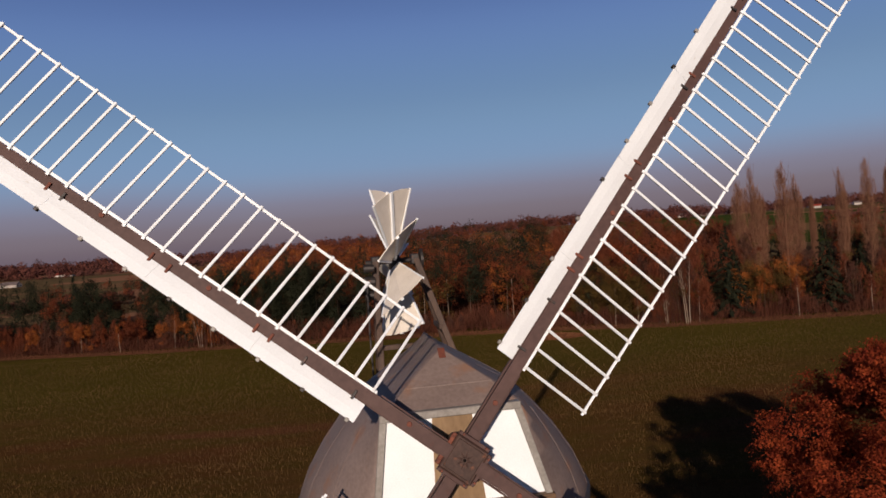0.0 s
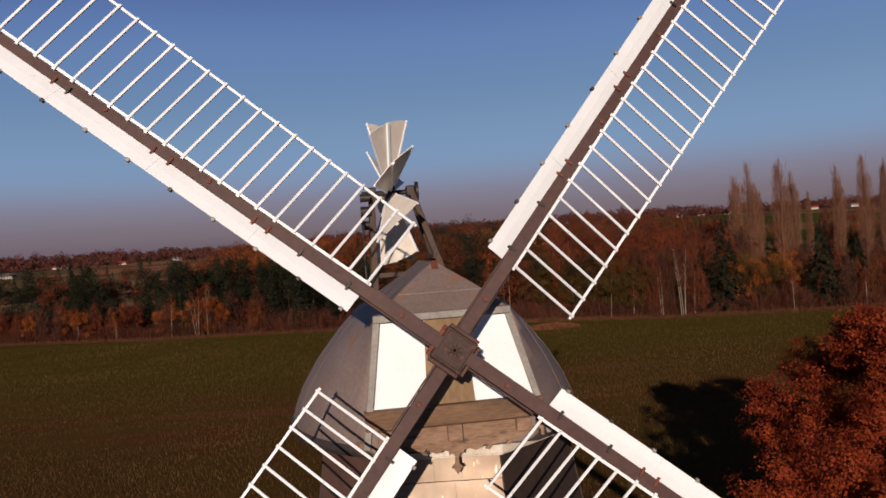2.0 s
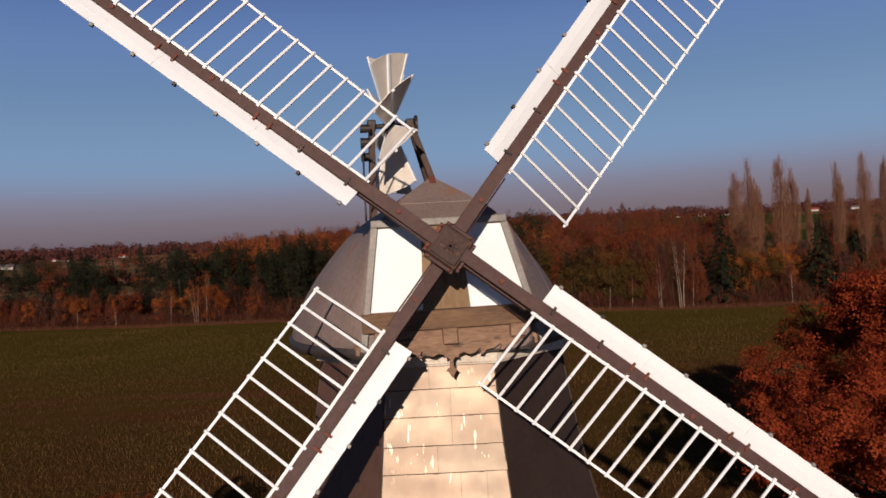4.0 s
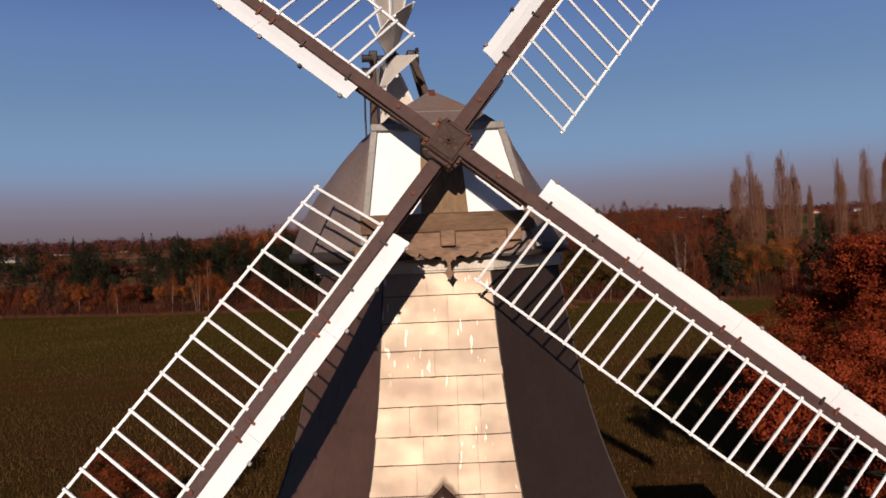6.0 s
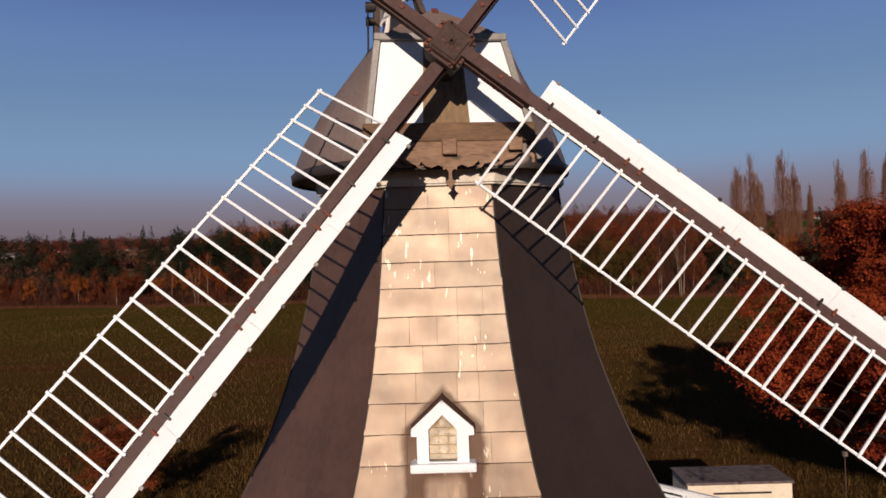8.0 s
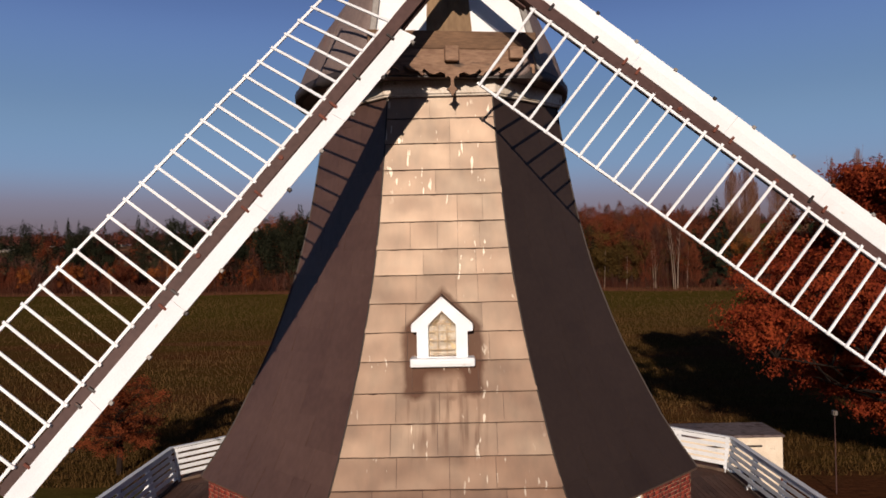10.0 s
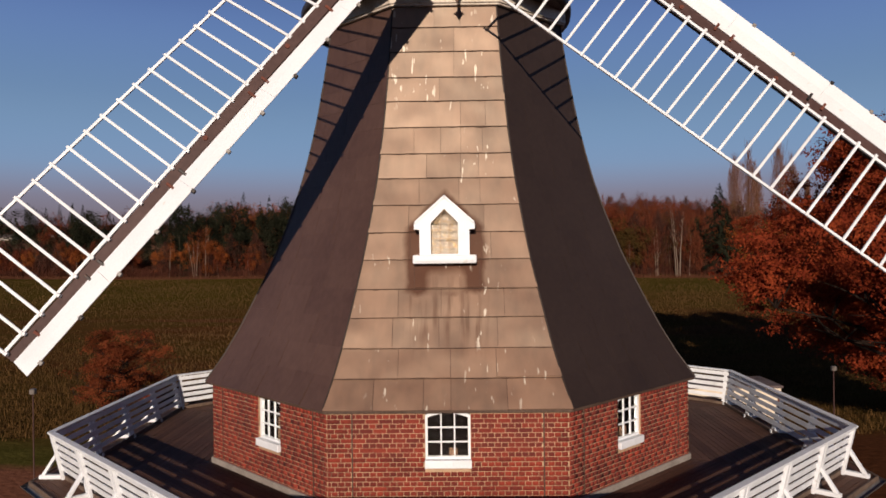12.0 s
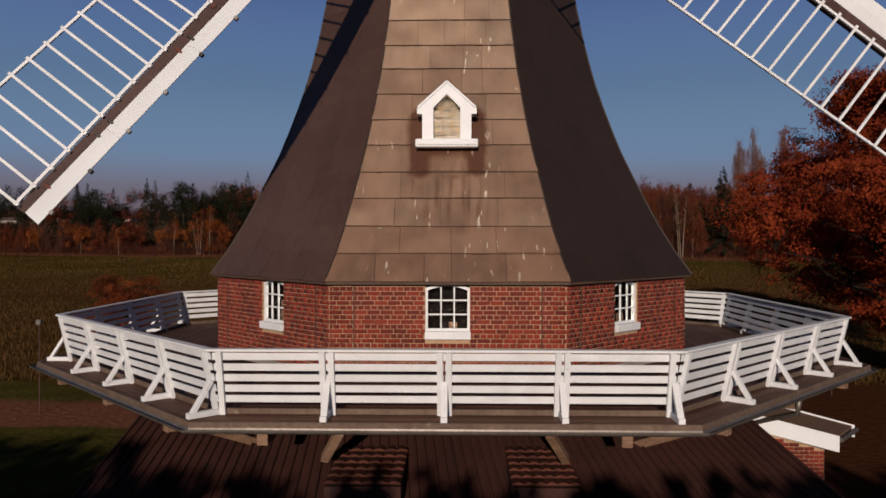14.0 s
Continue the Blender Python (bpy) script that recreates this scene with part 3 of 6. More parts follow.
# upright joints of the front slope, from the eave up, where they stand out
JOINTS = {0: (-0.62, -0.2, 0.03, 0.5), 1: (-0.45, 0.03, 0.45), 2: (-0.54, -0.08, 0.5), 3: (-0.52, -0.06, 0.61), 4: (-0.37, 0.38), 5: (-0.45, 0.55), 6: (-0.5, 0.5), 7: (-0.38, 0.18, 0.48), 8: (-0.29, 0.22, 0.49), 9: (-0.5, -0.08, 0.24, 0.58), 10: (0.25, 0.66), 11: (-0.1,), 12: (0.16,), 13: (0.17,), 14: (-0.2, 0.3)}

bm = bmesh.new()
levels = list(row_z)
rings = [[bm.verts.new(octa(apothem(z) - 0.02, z, i)) for i in range(8)] for z in levels]
for a, b in zip(rings, rings[1:]):
    for k in range(8):
        bm.faces.new((a[k], a[(k + 1) % 8], b[(k + 1) % 8], b[k]))
bm.faces.new(rings[-1])
smock = part("smock", bm, SLATE, mill, "boarded smock under the slates")


def slate_piece(i, x0, x1, za, zb, rnd):
    """Corners of one slate on side i: its foot is proud of the row below."""
    aa0, aa1 = apothem(za), apothem(zb)
    dz, da = zb - za, aa0 - aa1
    ln = math.hypot(dz, da)
    out_y, out_z = dz / ln, da / ln
    foot, head = (0.011 if i == 1 else 0.020 if i == 7 else 0.026 + rnd.uniform(0, 0.018)), 0.008
    drop = rnd.uniform(-0.012, 0.012)
    pts = []
    for (a_, z_, off) in ((aa0, za - 0.03 + drop, foot), (aa1, zb, head)):
        for x in (x0, x1):
            half = apothem((za + zb) / 2) * T8
            edge = a_ * T8 + 0.012
            xx = x * edge if abs(x) > 0.985 else max(-edge, min(edge, x * half))
            pts.append((xx, -a_ - off * out_y, z_ + off * out_z))
    q = [Vector(p) for p in pts]
    inner = [p + Vector((0, out_y, -out_z)) * (0.022 if k < 2 else 0.006) for k, p in enumerate(q)]
    return q, inner


def slate_mesh(q, inner):
    bm = bmesh.new()
    a = [bm.verts.new(p) for p in q]
    b = [bm.verts.new(p) for p in inner]
    bm.faces.new((a[0], a[1], a[3], a[2]))
    bm.faces.new((b[1], b[0], b[2], b[3]))
    bm.faces.new((a[1], a[0], b[0], b[1]))
    bm.faces.new((a[0], a[2], b[2], b[0]))
    bm.faces.new((a[3], a[1], b[1], b[3]))
    return bm


def row_splits(i, r, rnd):
    if i == 0:
        cuts = (-1.0, *JOINTS[r], 1.0)
        return list(zip(cuts, cuts[1:]))
    half = apothem((row_z[r] + row_z[r + 1]) / 2) * T8
    n = max(2, round(2 * half / rnd.choice((0.85, 1.05, 1.3))))
    cuts = sorted([-1.0, 1.0] + [-1 + 2 * (k + rnd.uniform(-0.28, 0.28)) / n for k in range(1, n)])
    return [(a, b) for a, b in zip(cuts, cuts[1:]) if b - a > 0.08]


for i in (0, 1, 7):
    holder = base("slate_face", "weathered slate slope, paler as the sunlit front" if i == 0 else "dark brown slate slope", "")
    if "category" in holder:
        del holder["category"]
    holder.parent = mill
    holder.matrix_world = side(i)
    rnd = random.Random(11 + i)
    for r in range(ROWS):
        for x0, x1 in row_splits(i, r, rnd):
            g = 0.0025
            part("slate", slate_mesh(*slate_piece(i, x0 + g, x1 - g, row_z[r], row_z[r + 1], rnd)), {0: SLATE_LIT, 1: SLATE_SMOOTH, 7: SLATE}[i], holder)
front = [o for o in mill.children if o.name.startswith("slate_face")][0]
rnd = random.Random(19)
for r in range(1, ROWS):               # dirt plus painted lap shade under each row's foot, in broken lengths
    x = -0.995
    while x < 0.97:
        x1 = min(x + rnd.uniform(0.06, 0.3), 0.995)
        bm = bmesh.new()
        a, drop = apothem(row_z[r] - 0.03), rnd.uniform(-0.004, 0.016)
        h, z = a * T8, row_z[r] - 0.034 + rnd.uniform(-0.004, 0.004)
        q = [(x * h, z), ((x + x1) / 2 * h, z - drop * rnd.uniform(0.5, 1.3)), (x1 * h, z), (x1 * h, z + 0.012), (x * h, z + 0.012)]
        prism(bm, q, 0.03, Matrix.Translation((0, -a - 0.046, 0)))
        part("row_seam", bm, SEAM_DIRT_SHADE, front)
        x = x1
vs, fs = [], []
for i in range(2, 7):
    rnd = random.Random(50 + i)
    for r in range(ROWS):
        for x0, x1 in row_splits(i, r, rnd):
            q, inner = slate_piece(i, x0 + 0.004, x1 - 0.004, row_z[r], row_z[r + 1], rnd)
            k = len(vs)
            vs += [side(i) @ p for p in q + inner]
            fs += [(k, k + 1, k + 3, k + 2), (k + 1, k, k + 4, k + 5), (k, k + 2, k + 6, k + 4), (k + 3, k + 1, k + 5, k + 7)]
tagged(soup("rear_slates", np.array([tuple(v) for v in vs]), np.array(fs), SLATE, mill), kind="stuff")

# hip rolls along the corners and eave board
for i in range(8):
    bm = bmesh.new()
    pts = [octa(apothem(z) + 0.010, z, i) for z in np.linspace(EAVE_Z - 0.02, 16.4, 16)]
    tube(bm, pts, [0.024] * len(pts), 5)
    part("hip_roll", bm, SLATE_SMOOTH, mill)
for i in range(8):
    bm = bmesh.new()
    h = 6.19 * T8
    box(bm, -h, h, -6.19, -5.98, EAVE_Z - 0.085, EAVE_Z - 0.012, side(i), 0.01)
    part("eave_board", bm, EAVE, mill, "dark brown eave strip")

# dormer in the front slope
dorm = base("dormer_window", "", "")
for k in ("label", "category"):
    if k in dorm:
        del dorm[k]
dorm.parent = mill
dorm.matrix_world = Matrix.Translation((-0.04, -4.80, 0))
tagged(dorm, "white gabled dormer with an arched window")
SILL_Z = 10.12
bm = bmesh.new()
gable = [(-0.56, SILL_Z), (0.56, SILL_Z), (0.56, 10.69), (0.68, 10.70), (0.68, 10.82), (0.0, 11.46), (-0.68, 10.82), (-0.68, 10.70), (-0.56, 10.69)]
light = [(-0.305, SILL_Z + 0.02), (0.305, SILL_Z + 0.02), (0.305, 10.55), (0.305, 10.765), (0.305, 10.84), (0.0, 11.15), (-0.305, 10.84), (-0.305, 10.765), (-0.305, 10.55)]
rings = [[bm.verts.new((x, y, z)) for x, z in line] for line, y in ((gable, 0.0), (light, 0.0), (light, 0.10), (gable, 0.62))]
for k in range(9):
    n = (k + 1) % 9
    for a, b in ((0, 1), (1, 2), (3, 0)):
        bm.faces.new((rings[a][k], rings[a][n], rings[b][n], rings[b][k]))
part("front_frame", bm, WHITE, dorm, "white painted gabled front with short returns")
for s in (-1, 1):
    bm = bmesh.new()
    bar(bm, (s * 0.70, 0.37, 10.83), (s * -0.015, 0.37, 11.485), 0.70, 0.018, (s * 0.66, 0, 0.70), 0.0)
    part("dormer_roof", bm, SLATE, dorm, "thin brown slate roof slope")
    bm = bmesh.new()
    bar(bm, (s * 0.66, -0.012, 10.845), (s * -0.01, -0.012, 11.44), 0.03, 0.05, (s * 0.66, 0, 0.70), 0.004)
    part("moulding", bm, WHITE, dorm)
bm = bmesh.new()
box(bm, -0.71, 0.71, -0.13, 0.30, 9.93, SILL_Z, None, 0.022)
part("sill", bm, WHITE, dorm)
bm = bmesh.new()
box(bm, -0.66, 0.66, -0.155, -0.12, 9.98, 10.06, None, 0.012)
part("sill_nosing", bm, WHITE, dorm)
for x in (-0.10, 0.105):
    bm = bmesh.new()
    box(bm, x - 0.009, x + 0.009, 0.05, 0.07, SILL_Z + 0.02, 10.86)
    part("glazing_bar", bm, LEADCAME, dorm)
for z in (10.29, 10.49, 10.68, 10.86):
    bm = bmesh.new()
    box(bm, -0.305, 0.305, 0.052, 0.068, z - 0.009, z + 0.009)
    part("glazing_bar", bm, LEADCAME, dorm)
for s in (-1, 1):
    for a, b in (((0.0, 11.13), (0.12, 10.97)), ((0.12, 10.97), (0.0, 10.86)), ((0.12, 10.97), (0.20, 10.92)), ((0.205, 10.86), (0.12, 10.97))):
        bm = bmesh.new()
        bar(bm, (s * a[0], 0.06, a[1]), (s * b[0], 0.06, b[1]), 0.016, 0.018, (0, 1, 0))
        part("glazing_bar", bm, LEADCAME, dorm)
bm = bmesh.new()
prism(bm, light[:3] + light[4:7] + light[8:], 0.005, Matrix.Translation((0, 0.078, 0)))
g = part("pane", bm, GLASS, dorm)
g.visible_shadow = False
bm = bmesh.new()
prism(bm, light[:3] + light[4:7] + light[8:], 0.01, Matrix.Translation((0, 0.24, 0)))
part("inner_board", bm, CURTAIN, dorm, "pale board behind the panes")

# white curb ring under the cap
for i in range(8):
    for a, z0, z1, nm in ((3.24, 16.27, 16.60, "curb_board"), (3.20, 16.22, 16.27, "curb_moulding")):
        bm = bmesh.new()
        box(bm, -a * T8, a * T8, -a, -2.9, z0, z1, side(i), 0.012)
        part(nm, bm, CURB, mill, "dirty white curb board below the cap")

# ---------------------------------------------------------------- the cap
CAP = Matrix.Translation((-0.30, 0, 0)) @ Matrix.Rotation(radians(8.6), 4, "Z")
cap = new("cap")
cap.parent, cap.matrix_world = mill, CAP
tagged(cap, "grey boat-shaped cap with white front boards")
GABLE_Y = -3.72
CAP_LEVELS = ((16.60, 3.52, 4.20, 3.85), (16.63, 3.66, 4.28, 3.95), (16.74, 3.73, 4.36, 4.0), (17.0, 3.68, 4.36, 3.95), (17.6, 3.43, 4.45, 3.7), (18.3, 2.99, 4.62, 3.35), (19.0, 2.42, 5.03, 2.95), (19.5, 1.93, 5.9, 2.6), (19.9, 1.33, 6.2, 2.3), (20.2, 0.83, 6.2, 2.05), (20.5, 0.33, 6.0, 1.8), (20.68, 0.05, 5.8, 1.65))
bm = bmesh.new()
rings, N = [], 56
for z, w, lf, lb in CAP_LEVELS:
    ring = []
    for k in range(N):
        t = k / N * math.tau
        s = math.sin(t)
        ring.append(bm.verts.new((w * math.cos(t), s * (lb if s > 0 else lf), z)))
    rings.append(ring)
for a, b in zip(rings, rings[1:]):
    for k in range(N):
        bm.faces.new((a[k], a[(k + 1) % N], b[(k + 1) % N], b[k]))
bm.faces.new(rings[0][::-1])
bm.faces.new(rings[-1])
for co, no in (((0, -2.30, 20.68), (0, -0.60, 0.80)), ((0, GABLE_Y, 19), (0, -1, 0.02))):
    r = bmesh.ops.bisect_plane(bm, geom=bm.verts[:] + bm.edges[:] + bm.faces[:], plane_co=co, plane_no=no, clear_outer=True)
    cut = [e for e in r["geom_cut"] if isinstance(e, bmesh.types.BMEdge)]
    bmesh.ops.contextual_create(bm, geom=cut)
skin = part("cap_skin", bm, CAPSKIN, cap, "grey felted cap shell")
for p in skin.data.polygons:
    p.use_smooth = abs(p.normal.y) < 0.9 and p.area < 2.0

bm = bmesh.new()
for k in range(N):
    q = [bm.verts.new((w * math.cos(k / N * math.tau), max(math.sin(k / N * math.tau) * (4.02 if math.sin(k / N * math.tau) > 0 else 4.4), GABLE_Y), z)) for w, z in ((3.60, 16.55), (3.78, 16.58), (3.80, 16.78), (3.70, 16.82))]
bm.verts.ensure_lookup_table()
for k in range(N):
    for j in range(3):
        a, b = 4 * k + j, 4 * ((k + 1) % N) + j
        bm.faces.new([bm.verts[c] for c in (a, b, b + 1, a + 1)])
part("cap_edge", bm, CAPLIP, cap, "dark rounded edge of the cap", smooth=True)


def cap_point(y, s, z):
    """A point of the shell at a height, on side s."""
    zs = [c[0] for c in CAP_LEVELS]
    w = np.interp(z, zs, [c[1] for c in CAP_LEVELS])
    ln = np.interp(z, zs, [c[2] if y < 0 else c[3] for c in CAP_LEVELS])
    q = 1 - (y / ln) ** 2
    return Vector((s * w * math.sqrt(max(q, 0)), y, z))


for s in (-1, 1):
    for y in (-2.6, -1.3, 0.0, 1.3, 2.2):
        bm = bmesh.new()
        pts = [cap_point(y, s, z) * 1.0 for z in np.linspace(16.8, 20.1 if abs(y) < 1.5 else 19.2, 14)]
        tube(bm, pts, [0.009] * len(pts), 4)
        part("felt_seam", bm, CAPSKIN, cap)

bm = bmesh.new()                                       # lap of the felt across the front slope
box(bm, -0.98, 0.98, -3.19, -3.16, 20.01, 20.03)
part("felt_lap", bm, CAPSKIN, cap)
bm = bmesh.new()
bar(bm, (0, -2.27, 20.715), (0, -2.52, 20.53), 0.16, 0.02, (0, 0.6, 0.8))
part("ridge_flashing", bm, RUST, cap, "rusty flashing at the cap's peak")

Z0, Z1 = 17.60, 19.50      # foot and head of the white front
gy = GABLE_Y - 0.03
for s, foot, head, lab in ((-1, -1.72, -1.45, "white painted front boarding"), (1, 1.86, 1.31, "white painted front boarding")):
    bm = bmesh.new()
    prism(bm, [(0.52, Z0), (foot, Z0), (head, Z1), (0.36, Z1)] if s > 0 else [(foot, Z0), (-0.54, Z0), (-0.46, Z1), (head, Z1)], 0.05, Matrix.Translation((0, gy - 0.02, 0)))
    part("front_board", bm, WHITE, cap, lab)
    bm = bmesh.new()
    slope = (foot - head) / (Z1 - Z0)
    bar(bm, (foot + s * 0.07 + slope * 0.85, gy - 0.04, Z0 - 0.85), (head + s * 0.07, gy - 0.04, Z1 + 0.03), 0.15, 0.12, (0, 1, 0), 0.012)
    part("corner_trim", bm, LEAD, cap, "grey corner trim")
bm = bmesh.new()
box(bm, -1.60, 1.45, gy - 0.14, gy + 0.12, Z1 - 0.02, Z1 + 0.14, None, 0.015)
part("top_trim", bm, LEAD, cap, "grey top trim")
bm = bmesh.new()
prism(bm, [(-0.54, Z0), (0.54, Z0), (0.38, Z1), (-0.48, Z1)], 0.06, Matrix.Translation((0, gy - 0.05, 0)))
part("breast_board", bm, mat("ochre_weathered_board", (0.135, 0.079, 0.038), (0.27, 0.172, 0.090), 0.75, fine=10, broad=1.5, bump=0.2, stretch=(1, 1, 0.3)), cap, "weathered ochre breast board")
bm = bmesh.new()
box(bm, -1.92, 2.05, gy - 0.20, gy + 0.4, 17.16, 17.585, None, 0.02)
part("weather_beam", bm, BEAM, cap, "thick dark weathered timber beam")
bm = bmesh.new()
half_carve = [(0.0, 16.06), (0.085, 16.20), (0.13, 16.22), (0.04, 16.30), (0.035, 16.46), (0.09, 16.53), (0.16, 16.50), (0.16, 16.58), (0.28, 16.62), (0.42, 16.56), (0.55, 16.60), (0.66, 16.70), (0.70, 16.63), (0.64, 16.56), (0.72, 16.54), (0.80, 16.64), (0.98, 16.66), (1.12, 16.76), (1.16, 16.69), (1.10, 16.63), (1.18, 16.60), (1.28, 16.70), (1.48, 16.74), (1.62, 16.86), (1.72, 16.84), (1.66, 16.98), (1.50, 17.15)]
carve = [(-x, z) for x, z in half_carve[:0:-1]] + half_carve
prism(bm, carve, 0.07, Matrix.Translation((0.02, gy - 0.22, 0)))
part("carved_board", bm, TIMBER, cap, "carved timber apron with scrolled edge")
for x in (-1.5, 0.0, 1.52):
    bm = bmesh.new()
    box(bm, x - 0.16, x + 0.16, gy - 0.40, gy - 0.18, 16.84 + 0.05 * abs(x), 17.19, None, 0.015)
    part("beam_block", bm, TIMBER, cap)
bm = bmesh.new()
tube(bm, [(0, -3.2, 18.72), (0, -4.55, 18.98)], [0.30, 0.28], 14)
part("windshaft", bm, IRON, cap, "iron windshaft neck")
for s in (-1, 1):
    bm = bmesh.new()
    bar(bm, (s * 1.95, -3.7, 16.78), (s * 2.9, -1.6, 16.78), 0.22, 0.24, (0, 0, 1), 0.02)
    part("sheer_beam", bm, TIMBER, cap)

# ---------------------------------------------------------------- the sails
yaw, tilt, spin = radians(7.44), radians(9.89), radians(51.31)
nv = Vector((math.sin(yaw) * math.cos(tilt), -math.cos(yaw) * math.cos(tilt), math.sin(tilt)))
rv = Vector((math.cos(yaw), math.sin(yaw), 0))
uv = nv.cross(rv)
HUB = Vector((0.372, -4.962, 18.906))


def arm(k, lift=0.0):
    a = spin + k * math.pi / 2 - (radians(0.6) if k % 2 else 0)
    lift += 0.31 if k % 2 else 0.0            # the second stock passes in front of the first
    e1, e2 = rv * math.cos(a) + uv * math.sin(a), -rv * math.sin(a) + uv * math.cos(a)
    m = Matrix((e1, e2, nv)).transposed().to_4x4()
    m.translation = HUB + nv * lift
    return m


TIP = 13.74
# lines along the sail, at its heel and tip: across the stock and out of its plane
LINES = {"outer": ((-1.82, -0.753), (-1.97, 0.343)), "inner": ((-0.125, 0.10), (-0.085, 0.36)), "board_in": ((0.19, 0.12), (0.15, 0.33)), "board_out": ((0.58, 0.305), (0.57, 0.56))}


def along(line, r, off=0.0):
    w = (r - 2.3) / 11.5
    (y0, z0), (y1, z1) = LINES[line]
    return Vector((r, y0 + (y1 - y0) * w, z0 + (z1 - z0) * w + off))


def ribbon(bm, pts, w, h):
    """A squared lath bent through points."""
    rings = []
    for p in pts:
        rings.append([bm.verts.new(p + Vector((0, a, b))) for a, b in ((-w / 2, -h / 2), (w / 2, -h / 2), (w / 2, h / 2), (-w / 2, h / 2))])
    for a, b in zip(rings, rings[1:]):
        for k in range(4):
            bm.faces.new((a[k], a[(k + 1) % 4], b[(k + 1) % 4], b[k]))
    bm.faces.new(rings[0][::-1])
    bm.faces.new(rings[-1])


def build_sail():
    s = new("sail")
    tagged(s, "white lattice sail on a brown steel stock", group="sails of the mill")
    bm = bmesh.new()
    w0, w1, w2, w3, h0, h1 = 0.10, 0.165, 0.045, 0.135, 0.15, 0.08
    vs = [bm.verts.new(p) for p in ((0.0, -w0, -h0), (0.0, w1, -h0), (0.0, w1, h0), (0.0, -w0, h0), (TIP, -w2, 0.22 - h1), (TIP, w3, 0.22 - h1), (TIP, w3, 0.22 + h1), (TIP, -w2, 0.22 + h1))]
    for f in ((0, 1, 2, 3), (7, 6, 5, 4), (0, 4, 5, 1), (1, 5, 6, 2), (2, 6, 7, 3), (3, 7, 4, 0)):
        bm.faces.new([vs[k] for k in f])
    part("stock", bm, STOCK, s, "brown painted steel stock")
    for y, r1 in ((-0.125, 2.0), (0.18, 4.6)):
        bm = bmesh.new()
        box(bm, 0.35, r1, y - 0.018, y + 0.018, -0.15, 0.02, None, 0.006)
        part("stock_flange", bm, STOCK, s)
    # storm boards in panels
    edges = [2.16, 4.55, 6.95, 9.35, 11.6, TIP - 0.02]
    for r0, r1 in zip(edges, edges[1:]):
        bm = bmesh.new()
        n = 4
        top, bot = [], []
        for k in range(n + 1):
            r = r0 + 0.002 + (r1 - r0 - 0.004) * k / n
            a, b = along("board_in", r, 0.02), along("board_out", r)
            row_t = [bm.verts.new(a.lerp(b, q) + Vector((0, 0, d))) for q, d in ((0, 0), (0.5, 0.012), (1, 0))]
            row_b = [bm.verts.new(v.co - Vector((0, 0, 0.028))) for v in row_t]
            top.append(row_t)
            bot.append(row_b)
        for k in range(n):
            for j in range(2):
                bm.faces.new((top[k][j], top[k + 1][j], top[k + 1][j + 1], top[k][j + 1]))
                bm.faces.new((bot[k][j + 1], bot[k + 1][j + 1], bot[k + 1][j], bot[k][j]))
            bm.faces.new((top[k][0], bot[k][0], bot[k + 1][0], top[k + 1][0]))
            bm.faces.new((top[k][2], top[k + 1][2], bot[k + 1][2], bot[k][2]))
        for k in (0, n):
            for j in range(2):
                q = (top[k][j], top[k][j + 1], bot[k][j + 1], bot[k][j])
                bm.faces.new(q if k == 0 else q[::-1])
        part("storm_board", bm, WHITE, s, "white painted storm board")
    bm = bmesh.new()
    ribbon(bm, [Vector((r, 0.165, along("board_in", r).z - 0.03)) for r in np.linspace(2.16, TIP - 0.02, 12)], 0.15, 0.05)
    part("board_bearer", bm, STOCK, s)
    r = 2.30
    while r < TIP - 0.1:
        bm = bmesh.new()
        p = along("board_out", r, -0.02)
        box(bm, p.x - 0.04, p.x + 0.04, p.y - 0.02, p.y + 0.06, p.z - 0.05, p.z + 0.035, None, 0.01)
        part("board_catch", bm, IRON if int(r * 10) % 3 == 0 else LEAD, s)
        r += 1.01
    for r in (2.45, 3.6, 4.38, 4.72, 6.75, 7.15, 9.2, 9.55, 11.45, 11.8, 13.1):
        bm = bmesh.new()
        w = (r - 2.3) / 11.5
        box(bm, r - 0.028, r + 0.028, 0.05, 0.24, 0.02 + 0.2 * w, 0.20 + 0.17 * w, None, 0.008)
        part("clamp", bm, RUST if int(r * 10) % 2 else IRON, s, "rusty iron clamp")
    for r in (1.25, 5.9, 8.4):
        bm = bmesh.new()
        z = 0.15 - 0.07 * r / TIP + 0.22 * r / TIP
        tube(bm, [(r, 0.02, z - 0.02), (r, 0.02, z + 0.03)], [0.06, 0.05], 10)
        part("bolt", bm, RUST, s, "rust-red bolt head")
    # lattice: two long laths and the rungs
    for line, w in (("inner", 0.06), ("outer", 0.055)):
        bm = bmesh.new()
        ribbon(bm, [along(line, r) for r in np.linspace(2.10, TIP - 0.02, 12)], w, 0.045)
        part("long_lath", bm, WHITE_WORN, s)
    for k in range(27):
        r = 2.181 + 0.4423 * k
        bm = bmesh.new()
        a, b = along("inner", r, 0.045), along("outer", r, 0.045)
        d = (b - a).normalized()
        bar(bm, a - d * 0.02, b + d * 0.05, 0.058, 0.045, (0, 0, 1), 0.006)
        part("rung", bm, WHITE_WORN, s)
        bm = bmesh.new()
        box(bm, r - 0.03, r + 0.03, a.y - 0.02, a.y + 0.07, a.z - 0.09, a.z + 0.01, None)
        part("rung_cleat", bm, WHITE_WORN, s)
    return s


sail = build_sail()
sail.parent, sail.matrix_world = mill, arm(0)
for k in (1, 2, 3):
    copy_thing(sail, arm(k))

